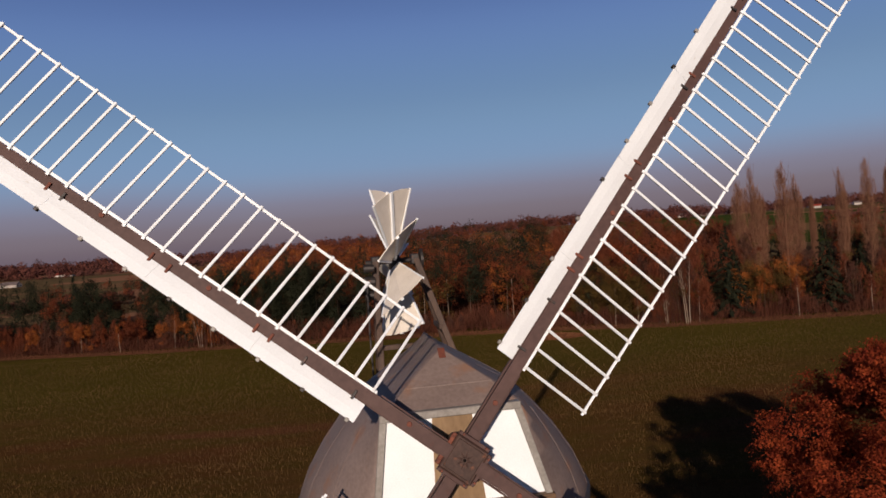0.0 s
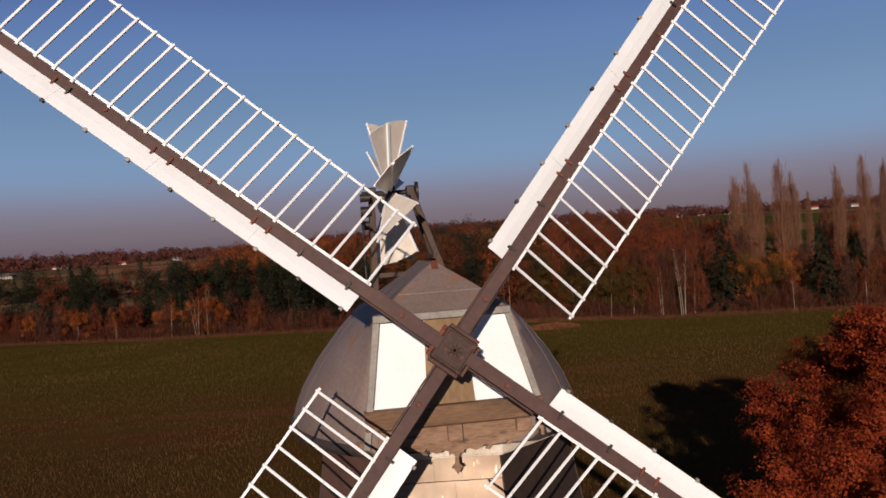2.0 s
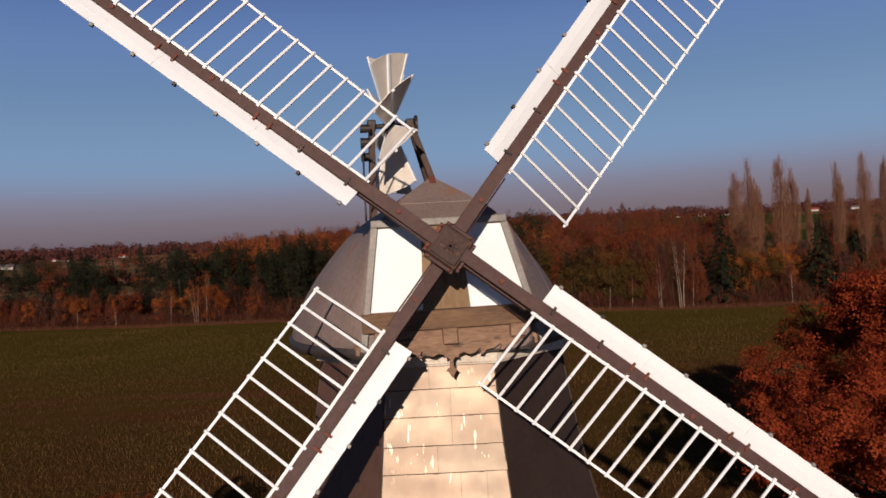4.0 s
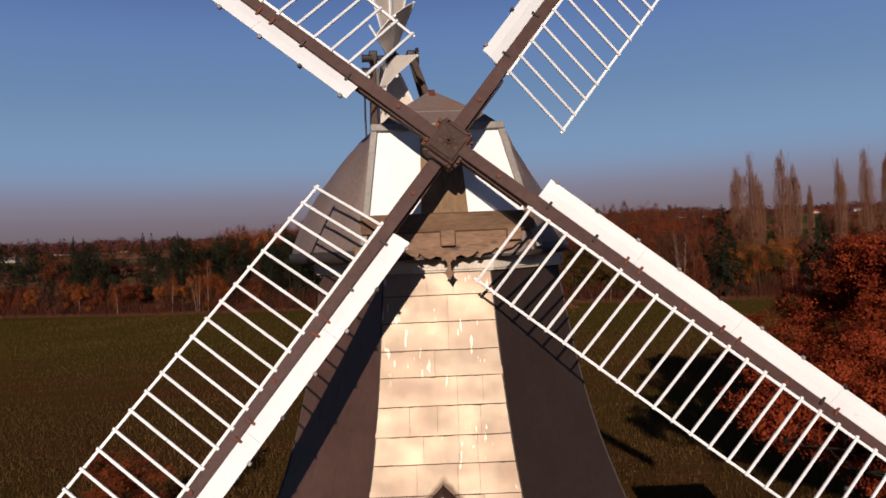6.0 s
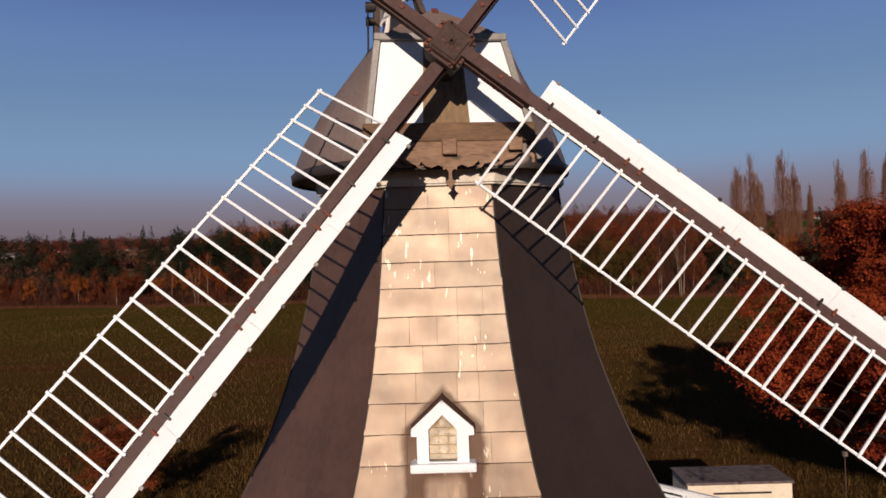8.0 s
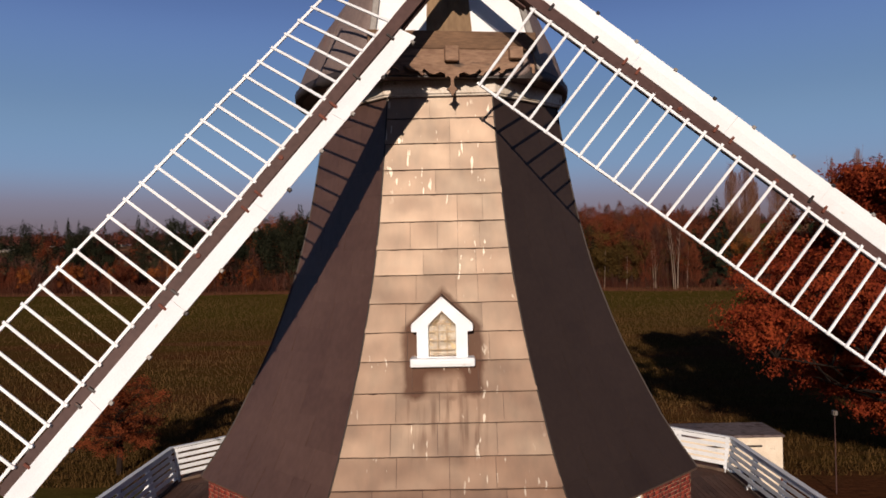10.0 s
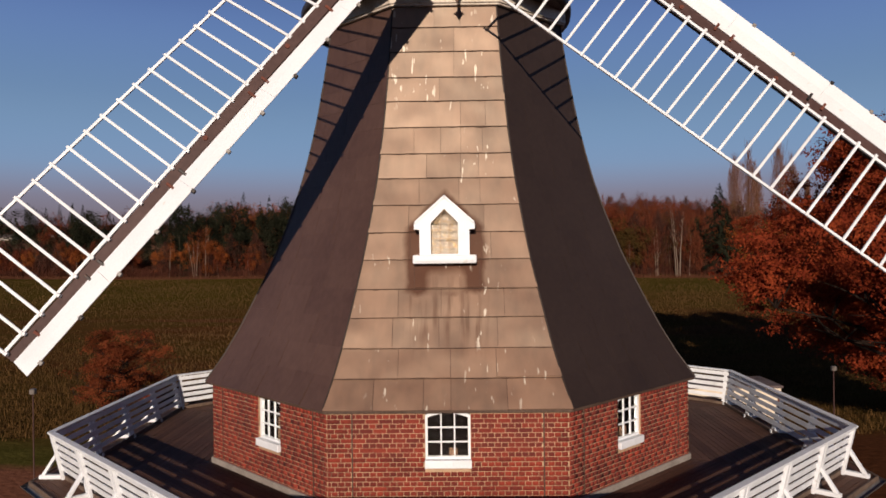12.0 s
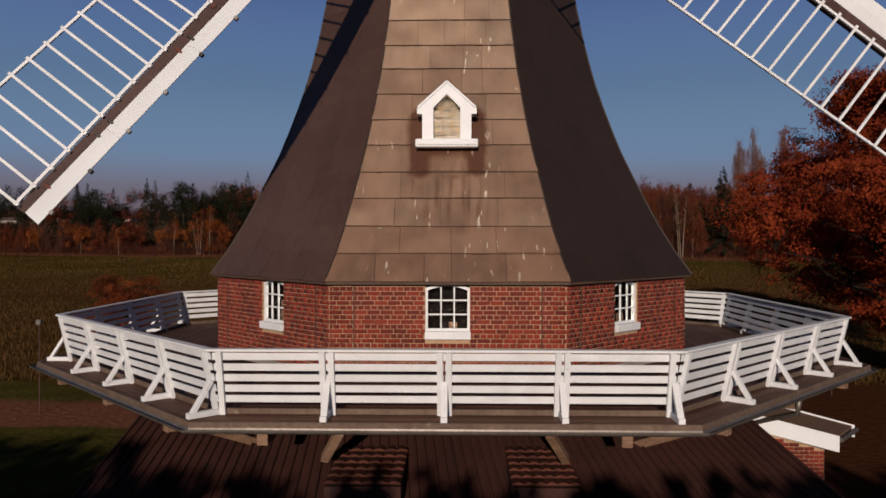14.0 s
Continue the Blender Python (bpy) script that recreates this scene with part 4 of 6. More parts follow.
hub = new("sail_hub")
hub.parent, hub.matrix_world = mill, arm(0, 0.16)
tagged(hub, "dark iron poll end holding the crossed stocks")
bm = bmesh.new()
box(bm, -0.36, 0.36, -0.36, 0.36, -0.36, 0.30, None, 0.03)
part("poll_box", bm, POLL, hub, "square brown iron poll box")
bm = bmesh.new()
box(bm, -0.30, 0.30, -0.30, 0.30, 0.30, 0.335, None, 0.012)
part("face_plate", bm, POLL, hub)
for k in range(8):
    bm = bmesh.new()
    a = k * math.pi / 4 + 0.2
    vs = [bm.verts.new(p) for p in ((0.05 * math.cos(a - 0.7), 0.05 * math.sin(a - 0.7), 0.335), (0.20 * math.cos(a), 0.20 * math.sin(a), 0.335), (0.05 * math.cos(a + 0.7), 0.05 * math.sin(a + 0.7), 0.335), (0.02 * math.cos(a), 0.02 * math.sin(a), 0.352))]
    for f in ((0, 1, 3), (1, 2, 3), (2, 0, 3)):
        bm.faces.new([vs[j] for j in f])
    part("star_ray", bm, POLL, hub)
bm = bmesh.new()
tube(bm, [(0, 0, 0.33), (0, 0, 0.37)], [0.062, 0.055], 12)
part("centre_boss", bm, POLL, hub)
# flat disc on the boss; the hole's darkness is its near-black colour
bm = bmesh.new()
tube(bm, [(0, 0, 0.366), (0, 0, 0.374)], [0.034, 0.034], 10)
part("centre_hole", bm, INSIDE, hub, "near-black disc standing for the hole in the shaft's end")
for x, y, w, h in ((0.0, 0.40, 0.34, 0.04), (0.0, -0.40, 0.34, 0.04), (0.40, 0.0, 0.04, 0.34), (-0.40, 0.0, 0.04, 0.34)):
    bm = bmesh.new()
    box(bm, x - w, x + w, y - h, y + h, 0.05, 0.22, None, 0.012)
    part("clamp_bar", bm, RUST if y > 0 else STOCK, hub, "rusty clamp bar")
    for s in (-0.75, 0.75):
        bm = bmesh.new()
        tube(bm, [(x + w * s * (w > h), y + h * s * (h > w), 0.0), (x + w * s * (w > h), y + h * s * (h > w), 0.30)], [0.022, 0.022], 6)
        part("clamp_bolt", bm, RUST, hub)

# ---------------------------------------------------------------- the fantail
FAN = CAP @ Matrix.Translation((-0.62, 2.55, 0))
fan = new("fantail")
fan.parent, fan.matrix_world = mill, FAN
tagged(fan, "grey-white fantail rosette on a timber frame")
FZ = 22.75
bm = bmesh.new()
tube(bm, [(-0.85, 0, FZ), (0.75, 0, FZ)], [0.075, 0.075], 10)
part("axle", bm, IRON, fan)
bm = bmesh.new()
tube(bm, [(-0.16, 0, FZ), (0.16, 0, FZ)], [0.26, 0.26], 14)
part("fan_hub", bm, IRON, fan)
for k in range(8):
    m = Matrix.Translation((0, 0, FZ)) @ Matrix.Rotation(radians(45 * k + 27), 4, "X") @ Matrix.Rotation(radians(44), 4, "Z")
    for s in (-1, 1):
        fold = m @ Matrix.Rotation(radians(-4 * s), 4, "Z")
        bm = bmesh.new()
        q = [(0.0, 0.30), (0.16, 0.32), (0.80, 2.06), (0.62, 2.12), (0.42, 2.16), (0.2, 2.18), (0.0, 2.18)]
        prism(bm, q if s > 0 else [(-x, z) for x, z in q[::-1]], 0.022, fold)
        part("fan_blade", bm, FANGREY, fan, "weathered grey-white board blade")
        bm = bmesh.new()
        bmesh.ops.transform(bm, matrix=fold, verts=bar(bm, (s * 0.16, 0.0, 0.32), (s * 0.81, 0.0, 2.08), 0.04, 0.06, (0, 1, 0)))
        part("edge_lath", bm, WHITE_WORN, fan)
    bm = bmesh.new()
    bmesh.ops.transform(bm, matrix=m, verts=bar(bm, (0, -0.03, 0.1), (0, -0.03, 2.20), 0.09, 0.06, (0, 1, 0), 0.0))
    part("blade_spar", bm, WHITE_WORN, fan)
for s in (-0.55, 0.62):
    for y0, y1 in ((-1.1, -0.1), (1.1, 0.1)):
        bm = bmesh.new()
        bar(bm, (s * 1.25 if s < 0 else 1.75, y0, 19.0), (s, y1, FZ + 0.1), 0.18, 0.2, (0, 1, 0), 0.015)
        part("frame_leg", bm, TARRED, fan, "dark tarred timber leg")
    bm = bmesh.new()
    bar(bm, (s * 1.1 if s < 0 else 1.16, -0.75, 20.75), (s * 1.1 if s < 0 else 1.16, 0.75, 20.75), 0.12, 0.14, (0, 0, 1), 0.012)
    part("frame_rail", bm, TARRED, fan)
    bm = bmesh.new()
    box(bm, s - 0.13, s + 0.13, -0.22, 0.22, FZ - 0.14, FZ + 0.18, None, 0.03)
    part("bearing", bm, IRON, fan, "dark iron bearing block")
for z in (20.3,):
    bm = bmesh.new()
    bar(bm, (-0.7, -0.72, z), (0.78, -0.72, z), 0.12, 0.14, (0, 0, 1), 0.012)
    part("cross_rail", bm, TARRED, fan)
bm = bmesh.new()
tube(bm, [(0.78, 0, FZ), (0.86, 0, FZ)], [0.30, 0.30], 16)
part("gear_wheel", bm, IRON, fan)
for y, z, r in ((-0.35, FZ - 0.55, 0.17), (-0.55, FZ - 0.15, 0.12), (-0.2, FZ - 0.95, 0.14)):
    bm = bmesh.new()
    tube(bm, [(-0.92, y, z), (-0.62, y, z)], [r, r * 0.9], 12)
    part("gear_drum", bm, IRON, fan, "dark iron gear drum")
bm = bmesh.new()
tube(bm, [(-0.85, -0.35, FZ - 0.5), (-0.9, -0.9, FZ - 2.0), (-0.9, -1.2, FZ - 4.2)], [0.03] * 3, 6)
part("drive_rod", bm, IRON, fan)

# ---------------------------------------------------------------- the gallery
gallery = base("gallery_deck", "dark boarded gallery deck round the mill", "gallery")
DECK_A = 9.86
bm = bmesh.new()
ro = [bm.verts.new(octa(DECK_A - 0.05, DECK_Z - 0.05, i)) for i in range(8)]
ri = [bm.verts.new(octa(WALL_A - 0.2, DECK_Z - 0.05, i)) for i in range(8)]
rb = [bm.verts.new(octa(DECK_A - 0.05, DECK_Z - 0.17, i)) for i in range(8)]
rc = [bm.verts.new(octa(WALL_A - 0.2, DECK_Z - 0.17, i)) for i in range(8)]
for k in range(8):
    j = (k + 1) % 8
    bm.faces.new((ri[k], ro[k], ro[j], ri[j]))
    bm.faces.new((rb[k], rb[j], ro[j], ro[k]))
    bm.faces.new((rc[k], rc[j], rb[j], rb[k]))
part("substructure", bm, TIMBER, gallery)
rnd = random.Random(3)
for i in range(8):
    a = WALL_A + 0.02
    while a < DECK_A - 0.05:
        w = min(0.165, DECK_A - a)
        bm = bmesh.new()
        h0, h1 = a * T8 - 0.004, (a + w - 0.012) * T8 - 0.004
        z = DECK_Z + rnd.uniform(-0.004, 0.004)
        q = [(-h0, -a), (h0, -a), (h1, -a - w + 0.012), (-h1, -a - w + 0.012)]
        t = [bm.verts.new((x, y, z)) for x, y in q]
        b = [bm.verts.new((x, y, z - 0.05)) for x, y in q]
        bm.faces.new(t[::-1])
        for k in range(4):
            bm.faces.new((t[k], t[(k + 1) % 4], b[(k + 1) % 4], b[k]))
        ob = part("plank", bm, DECKWOOD, gallery)
        ob.matrix_local = side(i)
        a += 0.165
for i in range(8):
    bm = bmesh.new()
    h = (DECK_A + 0.06) * T8
    box(bm, -h, h, -DECK_A - 0.05, -DECK_A - 0.0, DECK_Z - 0.15, DECK_Z + 0.03, None, 0.012)
    ob = part("edge_board", bm, EDGEWOOD, gallery, "weathered grey-brown edge board")
    ob.matrix_local = side(i)
    bm = bmesh.new()
    pts = []
    n = 8
    for e in (-1, 1):
        row = []
        for k in range(n + 1):
            t = math.pi * k / n
            hh = (DECK_A + 0.13 - 0.075 * math.cos(t)) * T8
            row.append(bm.verts.new((e * hh, -DECK_A - 0.13 + 0.075 * math.cos(t), DECK_Z - 0.06 - 0.075 * math.sin(t))))
        pts.append(row)
    for k in range(n):
        bm.faces.new((pts[0][k], pts[0][k + 1], pts[1][k + 1], pts[1][k]))
    ob = part("gutter", bm, ZINC, gallery, "half-round zinc gutter")
    ob.matrix_local = side(i)
    for x in (-2.95, 2.95) if i == 0 else (-2.9, 0.0, 2.9):
        bm = bmesh.new()
        box(bm, x - 0.09, x + 0.09, -DECK_A + 0.08, -WALL_A + 0.3, DECK_Z - 0.38, DECK_Z - 0.17, None, 0.01)
        ob = part("joist", bm, TIMBER, gallery)
        ob.matrix_local = side(i)
    for x in (-2.6, 2.6):
        bm = bmesh.new()
        if i == 0:
            bar(bm, (x * 0.80, -8.95, 4.05), (x * 0.66, -9.5, DECK_Z - 0.2), 0.18, 0.14, (1, 0, 0), 0.012)
        else:
            bar(bm, (x, -WALL_A + 0.02, 3.1), (x * 1.12, -9.35, DECK_Z - 0.3), 0.16, 0.18, (1, 0, 0), 0.012)
        ob = part("strut", bm, TIMBER, gallery, "sloping timber strut")
        ob.matrix_local = side(i)

# railing: one panel a side
RA, RF = 9.45, 9.20          # apothem at the handrail and at the foot
RZ = 6.02


def rail_at(z):
    return RF + (RA - RF) * (z - DECK_Z) / (RZ - DECK_Z)


def build_railing():
    s = base("gallery_railing", "white painted board railing with outward braces", "railing", "railings of the gallery")
    h = RA * T8
    bm = bmesh.new()
    box(bm, -h - 0.03, h + 0.03, -RA - 0.09, -RA + 0.07, RZ - 0.045, RZ, None, 0.008)
    part("handrail", bm, WHITE_WORN, s)
    for z in (5.885, 5.70, 5.515, 5.33, 5.145):
        bm = bmesh.new()
        a = rail_at(z)
        hh = a * T8 - 0.02
        m = Matrix.Translation((0, -a, z)) @ Matrix.Rotation(math.atan2(RA - RF, RZ - DECK_Z), 4, "X")
        box(bm, -hh, hh, -0.014, 0.014, -0.062, 0.062, m, 0.004)
        part("board", bm, WHITE_WORN, s)
    bm = bmesh.new()
    box(bm, -RF * T8 + 0.05, RF * T8 - 0.05, -RF - 0.03, -RF + 0.03, DECK_Z + 0.002, DECK_Z + 0.10, None, 0.008)
    part("kick_board", bm, EDGEWOOD, s, "bare weathered timber kick board")
    for x in (-h + 0.10, -h / 2, 0.0, h / 2, h - 0.10):
        for dx in ((-0.074, 0.074) if abs(x) < h - 0.2 else (-0.06,) if x > 0 else (0.06,)):
            bm = bmesh.new()
            bar(bm, (x + dx, -RF - 0.045, DECK_Z), (x + dx, -RA - 0.045, RZ - 0.045), 0.10, 0.075, (0, 1, 0), 0.006)
            part("post", bm, WHITE_WORN, s)
        if x < -h + 0.2:
            continue
        bm = bmesh.new()
        bar(bm, (x, -9.72, DECK_Z + 0.07), (x, -rail_at(5.42) - 0.06, 5.46), 0.07, 0.11, (1, 0, 0), 0.006)
        part("brace", bm, WHITE_WORN, s)
        bm = bmesh.new()
        bar(bm, (x, -RF + 0.05, DECK_Z + 0.05), (x, -9.80, DECK_Z + 0.05), 0.11, 0.095, (0, 0, 1), 0.006)
        part("foot", bm, WHITE_WORN, s)
        if x == 0.0:
            bm = bmesh.new()
            box(bm, -0.012, 0.012, -rail_at(5.6) - 0.05, -rail_at(5.6) - 0.02, 5.45, 5.85)
            part("bolt_strip", bm, RUST, s)
    return s


railing = build_railing()
for i in range(1, 8):
    copy_thing(railing, side(i))


# ---------------------------------------------------------------- lower house and yard
house = base("mill_house", "low brick mill house with dark ribbed roof", "house")
bm = bmesh.new()
box(bm, -6.1, 6.1, -12.2, 6.0, 0.0, 2.5)
part("wall", bm, BRICK_REST, house)
bm = bmesh.new()
Y0, ZR0, Y1, ZR1 = -5.6, 4.55, -13.0, 2.45
vs = [bm.verts.new(p) for p in ((-6.3, Y0, ZR0), (5.88, Y0, ZR0), (7.55, Y1, ZR1), (-6.3, Y1, ZR1), (-6.3, Y0, ZR0 - 0.12), (5.88, Y0, ZR0 - 0.12), (7.55, Y1, ZR1 - 0.12), (-6.3, Y1, ZR1 - 0.12))]
for f in ((3, 2, 1, 0), (4, 5, 6, 7), (0, 1, 5, 4), (1, 2, 6, 5), (2, 3, 7, 6), (3, 0, 4, 7)):
    bm.faces.new([vs[k] for k in f])
roof = part("roof", bm, PANTILE, house, "dark red ribbed roof slope")
x = -6.25
while x < 5.85:
    bm = bmesh.new()
    tube(bm, [(x, Y0, ZR0 + 0.008), (x + 0.137 * (x + 6.3), Y1, ZR1 + 0.008)], [0.034, 0.034], 5)
    part("roof_rib", bm, PANTILE, roof)
    x += 0.165


def roof_z(y):
    return ZR0 + (y - Y0) / (Y1 - Y0) * (ZR1 - ZR0)


for x0, x1 in ((-1.95, -0.70), (1.10, 2.20)):      # low tiled slopes that lift out of the ribbed roof
    tiled = new("tiled_slope")
    tiled.parent = house
    tagged(tiled, "raised slope of red clay tiles")
    top, foot, lift = -7.75, -9.75, 0.50
    bm = bmesh.new()
    q = [bm.verts.new(c) for c in ((x0, top, roof_z(top) - 0.05), (x1, top, roof_z(top) - 0.05), (x1, foot, roof_z(foot) + lift - 0.05), (x0, foot, roof_z(foot) + lift - 0.05))]
    u = [bm.verts.new((v.co.x, v.co.y, roof_z(v.co.y) - 0.10)) for v in q]
    bm.faces.new(q[::-1])
    for k in range(4):
        bm.faces.new((q[k], q[(k + 1) % 4], u[(k + 1) % 4], u[k]))
    part("slope_body", bm, PANTILE, tiled)
    rows, cols = 6, 6
    for r in range(rows):
        ya, yb = top + (foot - top) * r / rows, top + (foot - top) * (r + 1.12) / rows
        za, zb = (roof_z(y) + lift * (y - top) / (foot - top) for y in (ya, yb))
        for c in range(cols):
            w = (x1 - x0) / cols
            xc = x0 + (c + 0.5) * w
            bm = bmesh.new()
            rings = []
            for y, z in ((ya, za - 0.02), (yb, zb + 0.03)):
                rings.append([bm.verts.new((xc + w * 0.5 * f, y, z + 0.035 * math.cos(f * 1.5))) for f in (-1, -0.5, 0, 0.5, 1)] + [bm.verts.new((xc + w * 0.5 * f, y, z - 0.02)) for f in (1, -1)])
            for k in range(7):
                bm.faces.new((rings[0][k], rings[0][(k + 1) % 7], rings[1][(k + 1) % 7], rings[1][k]))
            bm.faces.new(rings[1])
            part("tile", bm, REDTILE, tiled)

lean = base("lean_to", "brick lean-to with brown roof and white verge boards", "outbuilding")
bm = bmesh.new()
prism(bm, [(6.0, 0.0), (9.32, 0.0), (9.32, 2.62), (7.9, 3.02), (6.0, 3.3)], 3.0, Matrix.Translation((0, -3.12, 0)))
lean_wall = part("wall", bm, MORTAR, lean, "red brick wall")
bm = bmesh.new()
up = [bm.verts.new(p) for p in ((6.2, -3.16, 3.86), (9.62, -3.16, 2.97), (10.85, -1.5, 2.83), (6.9, -1.5, 3.86))]
dn = [bm.verts.new(v.co - Vector((0, 0, 0.07))) for v in up]
bm.faces.new(up)
bm.faces.new(dn[::-1])
for k in range(4):
    bm.faces.new((up[k], dn[k], dn[(k + 1) % 4], up[(k + 1) % 4]))
part("roof", bm, BROWNTILE, lean, "brown felt roof slope")
for y, x0, z0, x1, z1, h in ((-3.2, 7.2, 3.62, 9.64, 2.99, 0.40), (-1.5, 8.6, 3.46, 10.9, 2.85, 0.33)):
    bm = bmesh.new()
    prism(bm, [(x0, z0 - h), (x1, z1 - h), (x1, z1), (x0, z0)], 0.04, Matrix.Translation((0, y - 0.04, 0)))
    part("verge_board", bm, WHITE, lean, "white painted verge board")
bm = bmesh.new()
tube(bm, [(9.75, -3.1, 2.86), (10.98, -1.5, 2.72)], [0.06, 0.06], 8)
part("gutter", bm, ZINC, lean)
bm = bmesh.new()
tube(bm, [(6.92, -7.05, DECK_Z - 0.12), (6.9, -7.0, DECK_Z - 0.45), (6.7, -6.2, DECK_Z - 0.75), (6.55, -5.6, DECK_Z - 1.0), (6.5, -5.45, 3.0)], [0.055] * 5, 8)
tagged(link("downpipe", bm, ZINC, smooth=True), "curved zinc downpipe under the gallery gutter", "downpipe")
shed = base("flat_shed", "cream rendered flat-roofed shed", "shed")
bm = bmesh.new()
box(bm, 10.45, 15.15, 13.1, 15.5, 0, 3.62, None, 0.02)
part("wall", bm, CREAM, shed)
bm = bmesh.new()
box(bm, 10.38, 15.22, 13.03, 15.57, 3.62, 3.74, None, 0.02)
part("roof", bm, FLATROOF, shed, "leaf-stained grey bitumen roof")
# thin dark bar across the front wall
bm = bmesh.new()
box(bm, 11.6, 14.2, 13.06, 13.095, 3.18, 3.27, None, 0.008)
part("vent_slot", bm, IRON, shed, "dark narrow bar on the front wall")

# ---------------------------------------------------------------- trees


def oak(x, y, height, radius, name, label, leaf, count, size, seed, hollow=0.0):
    """A broad tree: trunk, forking limbs, and leaf clumps round the limb ends."""
    r = np.random.default_rng(seed)
    t = base(name, label, "tree", m=Matrix.Translation((x, y, 0)))
    bm = bmesh.new()
    ends = []
    tr = height * 0.026

    def dome(p):
        """Keep a point of the crown within its dome."""
        z = min(p.z, height * 0.97)
        room = 0.92 * radius * math.sqrt(max(1 - (max(z - height * 0.48, 0) / (height * 0.53)) ** 2, 0.02)) * min(max((z / height - 0.17) / 0.30, 0.12), 1)
        far = math.hypot(p.x, p.y)
        k = min(1.0, room / max(far, 0.1))
        return Vector((p.x * k, p.y * k, z))

    tube(bm, [(0, 0, -0.2), (0.05, 0, height * 0.12), (0.1, 0.1, height * 0.25), (0, 0.1, height * 0.45), (0.1, 0, height * 0.8)], [tr * 1.5, tr * 1.1, tr, tr * 0.7, tr * 0.15], 9)
    for k in range(26):
        z0 = height * r.uniform(0.25, 0.68)
        a = k * 2.4 + r.uniform(-0.4, 0.4)
        up = (z0 / height - 0.25) / 0.43
        ln = radius * (1.0 - 0.55 * up) * r.uniform(0.78, 1.0)
        rise = height * (0.06 + 0.24 * up) * r.uniform(0.6, 1.3)
        p = [Vector((0, 0, z0))]
        for q in range(1, 5):
            u = q / 4
            p.append(dome(Vector((math.cos(a) * ln * u + r.normal() * 0.25, math.sin(a) * ln * u + r.normal() * 0.25, z0 + rise * u ** 1.4 + r.normal() * 0.15))))
        tube(bm, p, [tr * 0.42, tr * 0.33, tr * 0.22, tr * 0.13, tr * 0.05], 6)
        for q in range(1, 5):
            for _ in range(4):
                d = Vector((r.normal(), r.normal(), r.normal() * 0.6 + 0.25)).normalized() * radius * r.uniform(0.12, 0.33)
                e = dome(p[q] + d)
                d = e - p[q]
                tube(bm, [p[q], p[q] + d * 0.5 + Vector((0, 0, 0.1)), e], [tr * 0.12, tr * 0.07, tr * 0.02], 4)
                ends.append((*e, radius * r.uniform(0.10, 0.20)))
                ends.append((*(p[q] + d * 0.55), radius * r.uniform(0.08, 0.15)))
    for _ in range(60):
        a, u = r.uniform(0, math.tau), r.uniform(0, 1)
        ends.append((math.cos(a) * radius * 0.5 * u, math.sin(a) * radius * 0.5 * u, height * r.uniform(0.72, 0.95), radius * r.uniform(0.12, 0.2)))
    part("trunk", bm, BARK, t, "dark forking trunk and limbs")
    ends = np.array(ends)
    far = np.hypot(ends[:, 0], ends[:, 1])          # keep to a dome
    room = 0.97 * radius * np.sqrt(np.clip(1 - (np.clip(ends[:, 2] - height * 0.48, 0, None) / (height * 0.53)) ** 2, 0.02, 1)) * np.clip((ends[:, 2] / height - 0.17) / 0.30, 0.12, 1)
    ends[:, :2] *= np.minimum(1, room / np.maximum(far, 0.1))[:, None]
    ends[:, 3] *= 0.62
    leafy = np.array([noise.noise(Vector(q[:3]) * (2.6 / radius) + Vector((seed, 0, 0))) > -0.33 for q in ends])
    if hollow:                                      # the open underside towards the mill, below the upper limbs
        ragged = np.array([noise.noise(Vector(q[:3]) * 0.45) for q in ends])
        open_side = (ends[:, 1] < -3 + 2 * ragged) & (ends[:, 0] > -radius * 0.52 + 2 * ragged) & (ends[:, 2] < hollow + 1.6 * ragged) & (ends[:, 2] > hollow * 0.55)
        leafy &= ~(open_side & (ragged < 0.42))
    ends = ends[leafy]
    tufts = count // 60
    pick = r.integers(0, len(ends), tufts)
    d = r.normal(size=(tufts, 3))
    d /= np.linalg.norm(d, axis=1)[:, None]
    c = ends[pick, :3] + d * (ends[pick, 3:4] * r.uniform(0.35, 1.05, (tufts, 1)))
    c[:, 2] = np.clip(c[:, 2], height * 0.2, None)
    d = np.repeat(d, 60, axis=0)
    c = np.repeat(c, 60, axis=0) + r.normal(size=(tufts * 60, 3)) * (size * 3.8, size * 3.8, size * 2.0)
    v, f = leaves(c, size, r, outward=d * (1, 1, 0.8) + (0, 0, 0.2), three=True, loose=0.3)
    ob = soup("crown", v, f, leaf, t)
    tagged(ob, kind="stuff")
    return t


oak(25.8, 16.0, 16.0, 14.0, "oak_tree", "broad oak tree with rust-red autumn leaves", OAKLEAF, 640020, 0.072, 21, hollow=9.6)
oak(-19.3, 21.5, 5.6, 3.5, "young_tree", "small red-leaved tree beside the field", YOUNGLEAF, 20000, 0.05, 22)


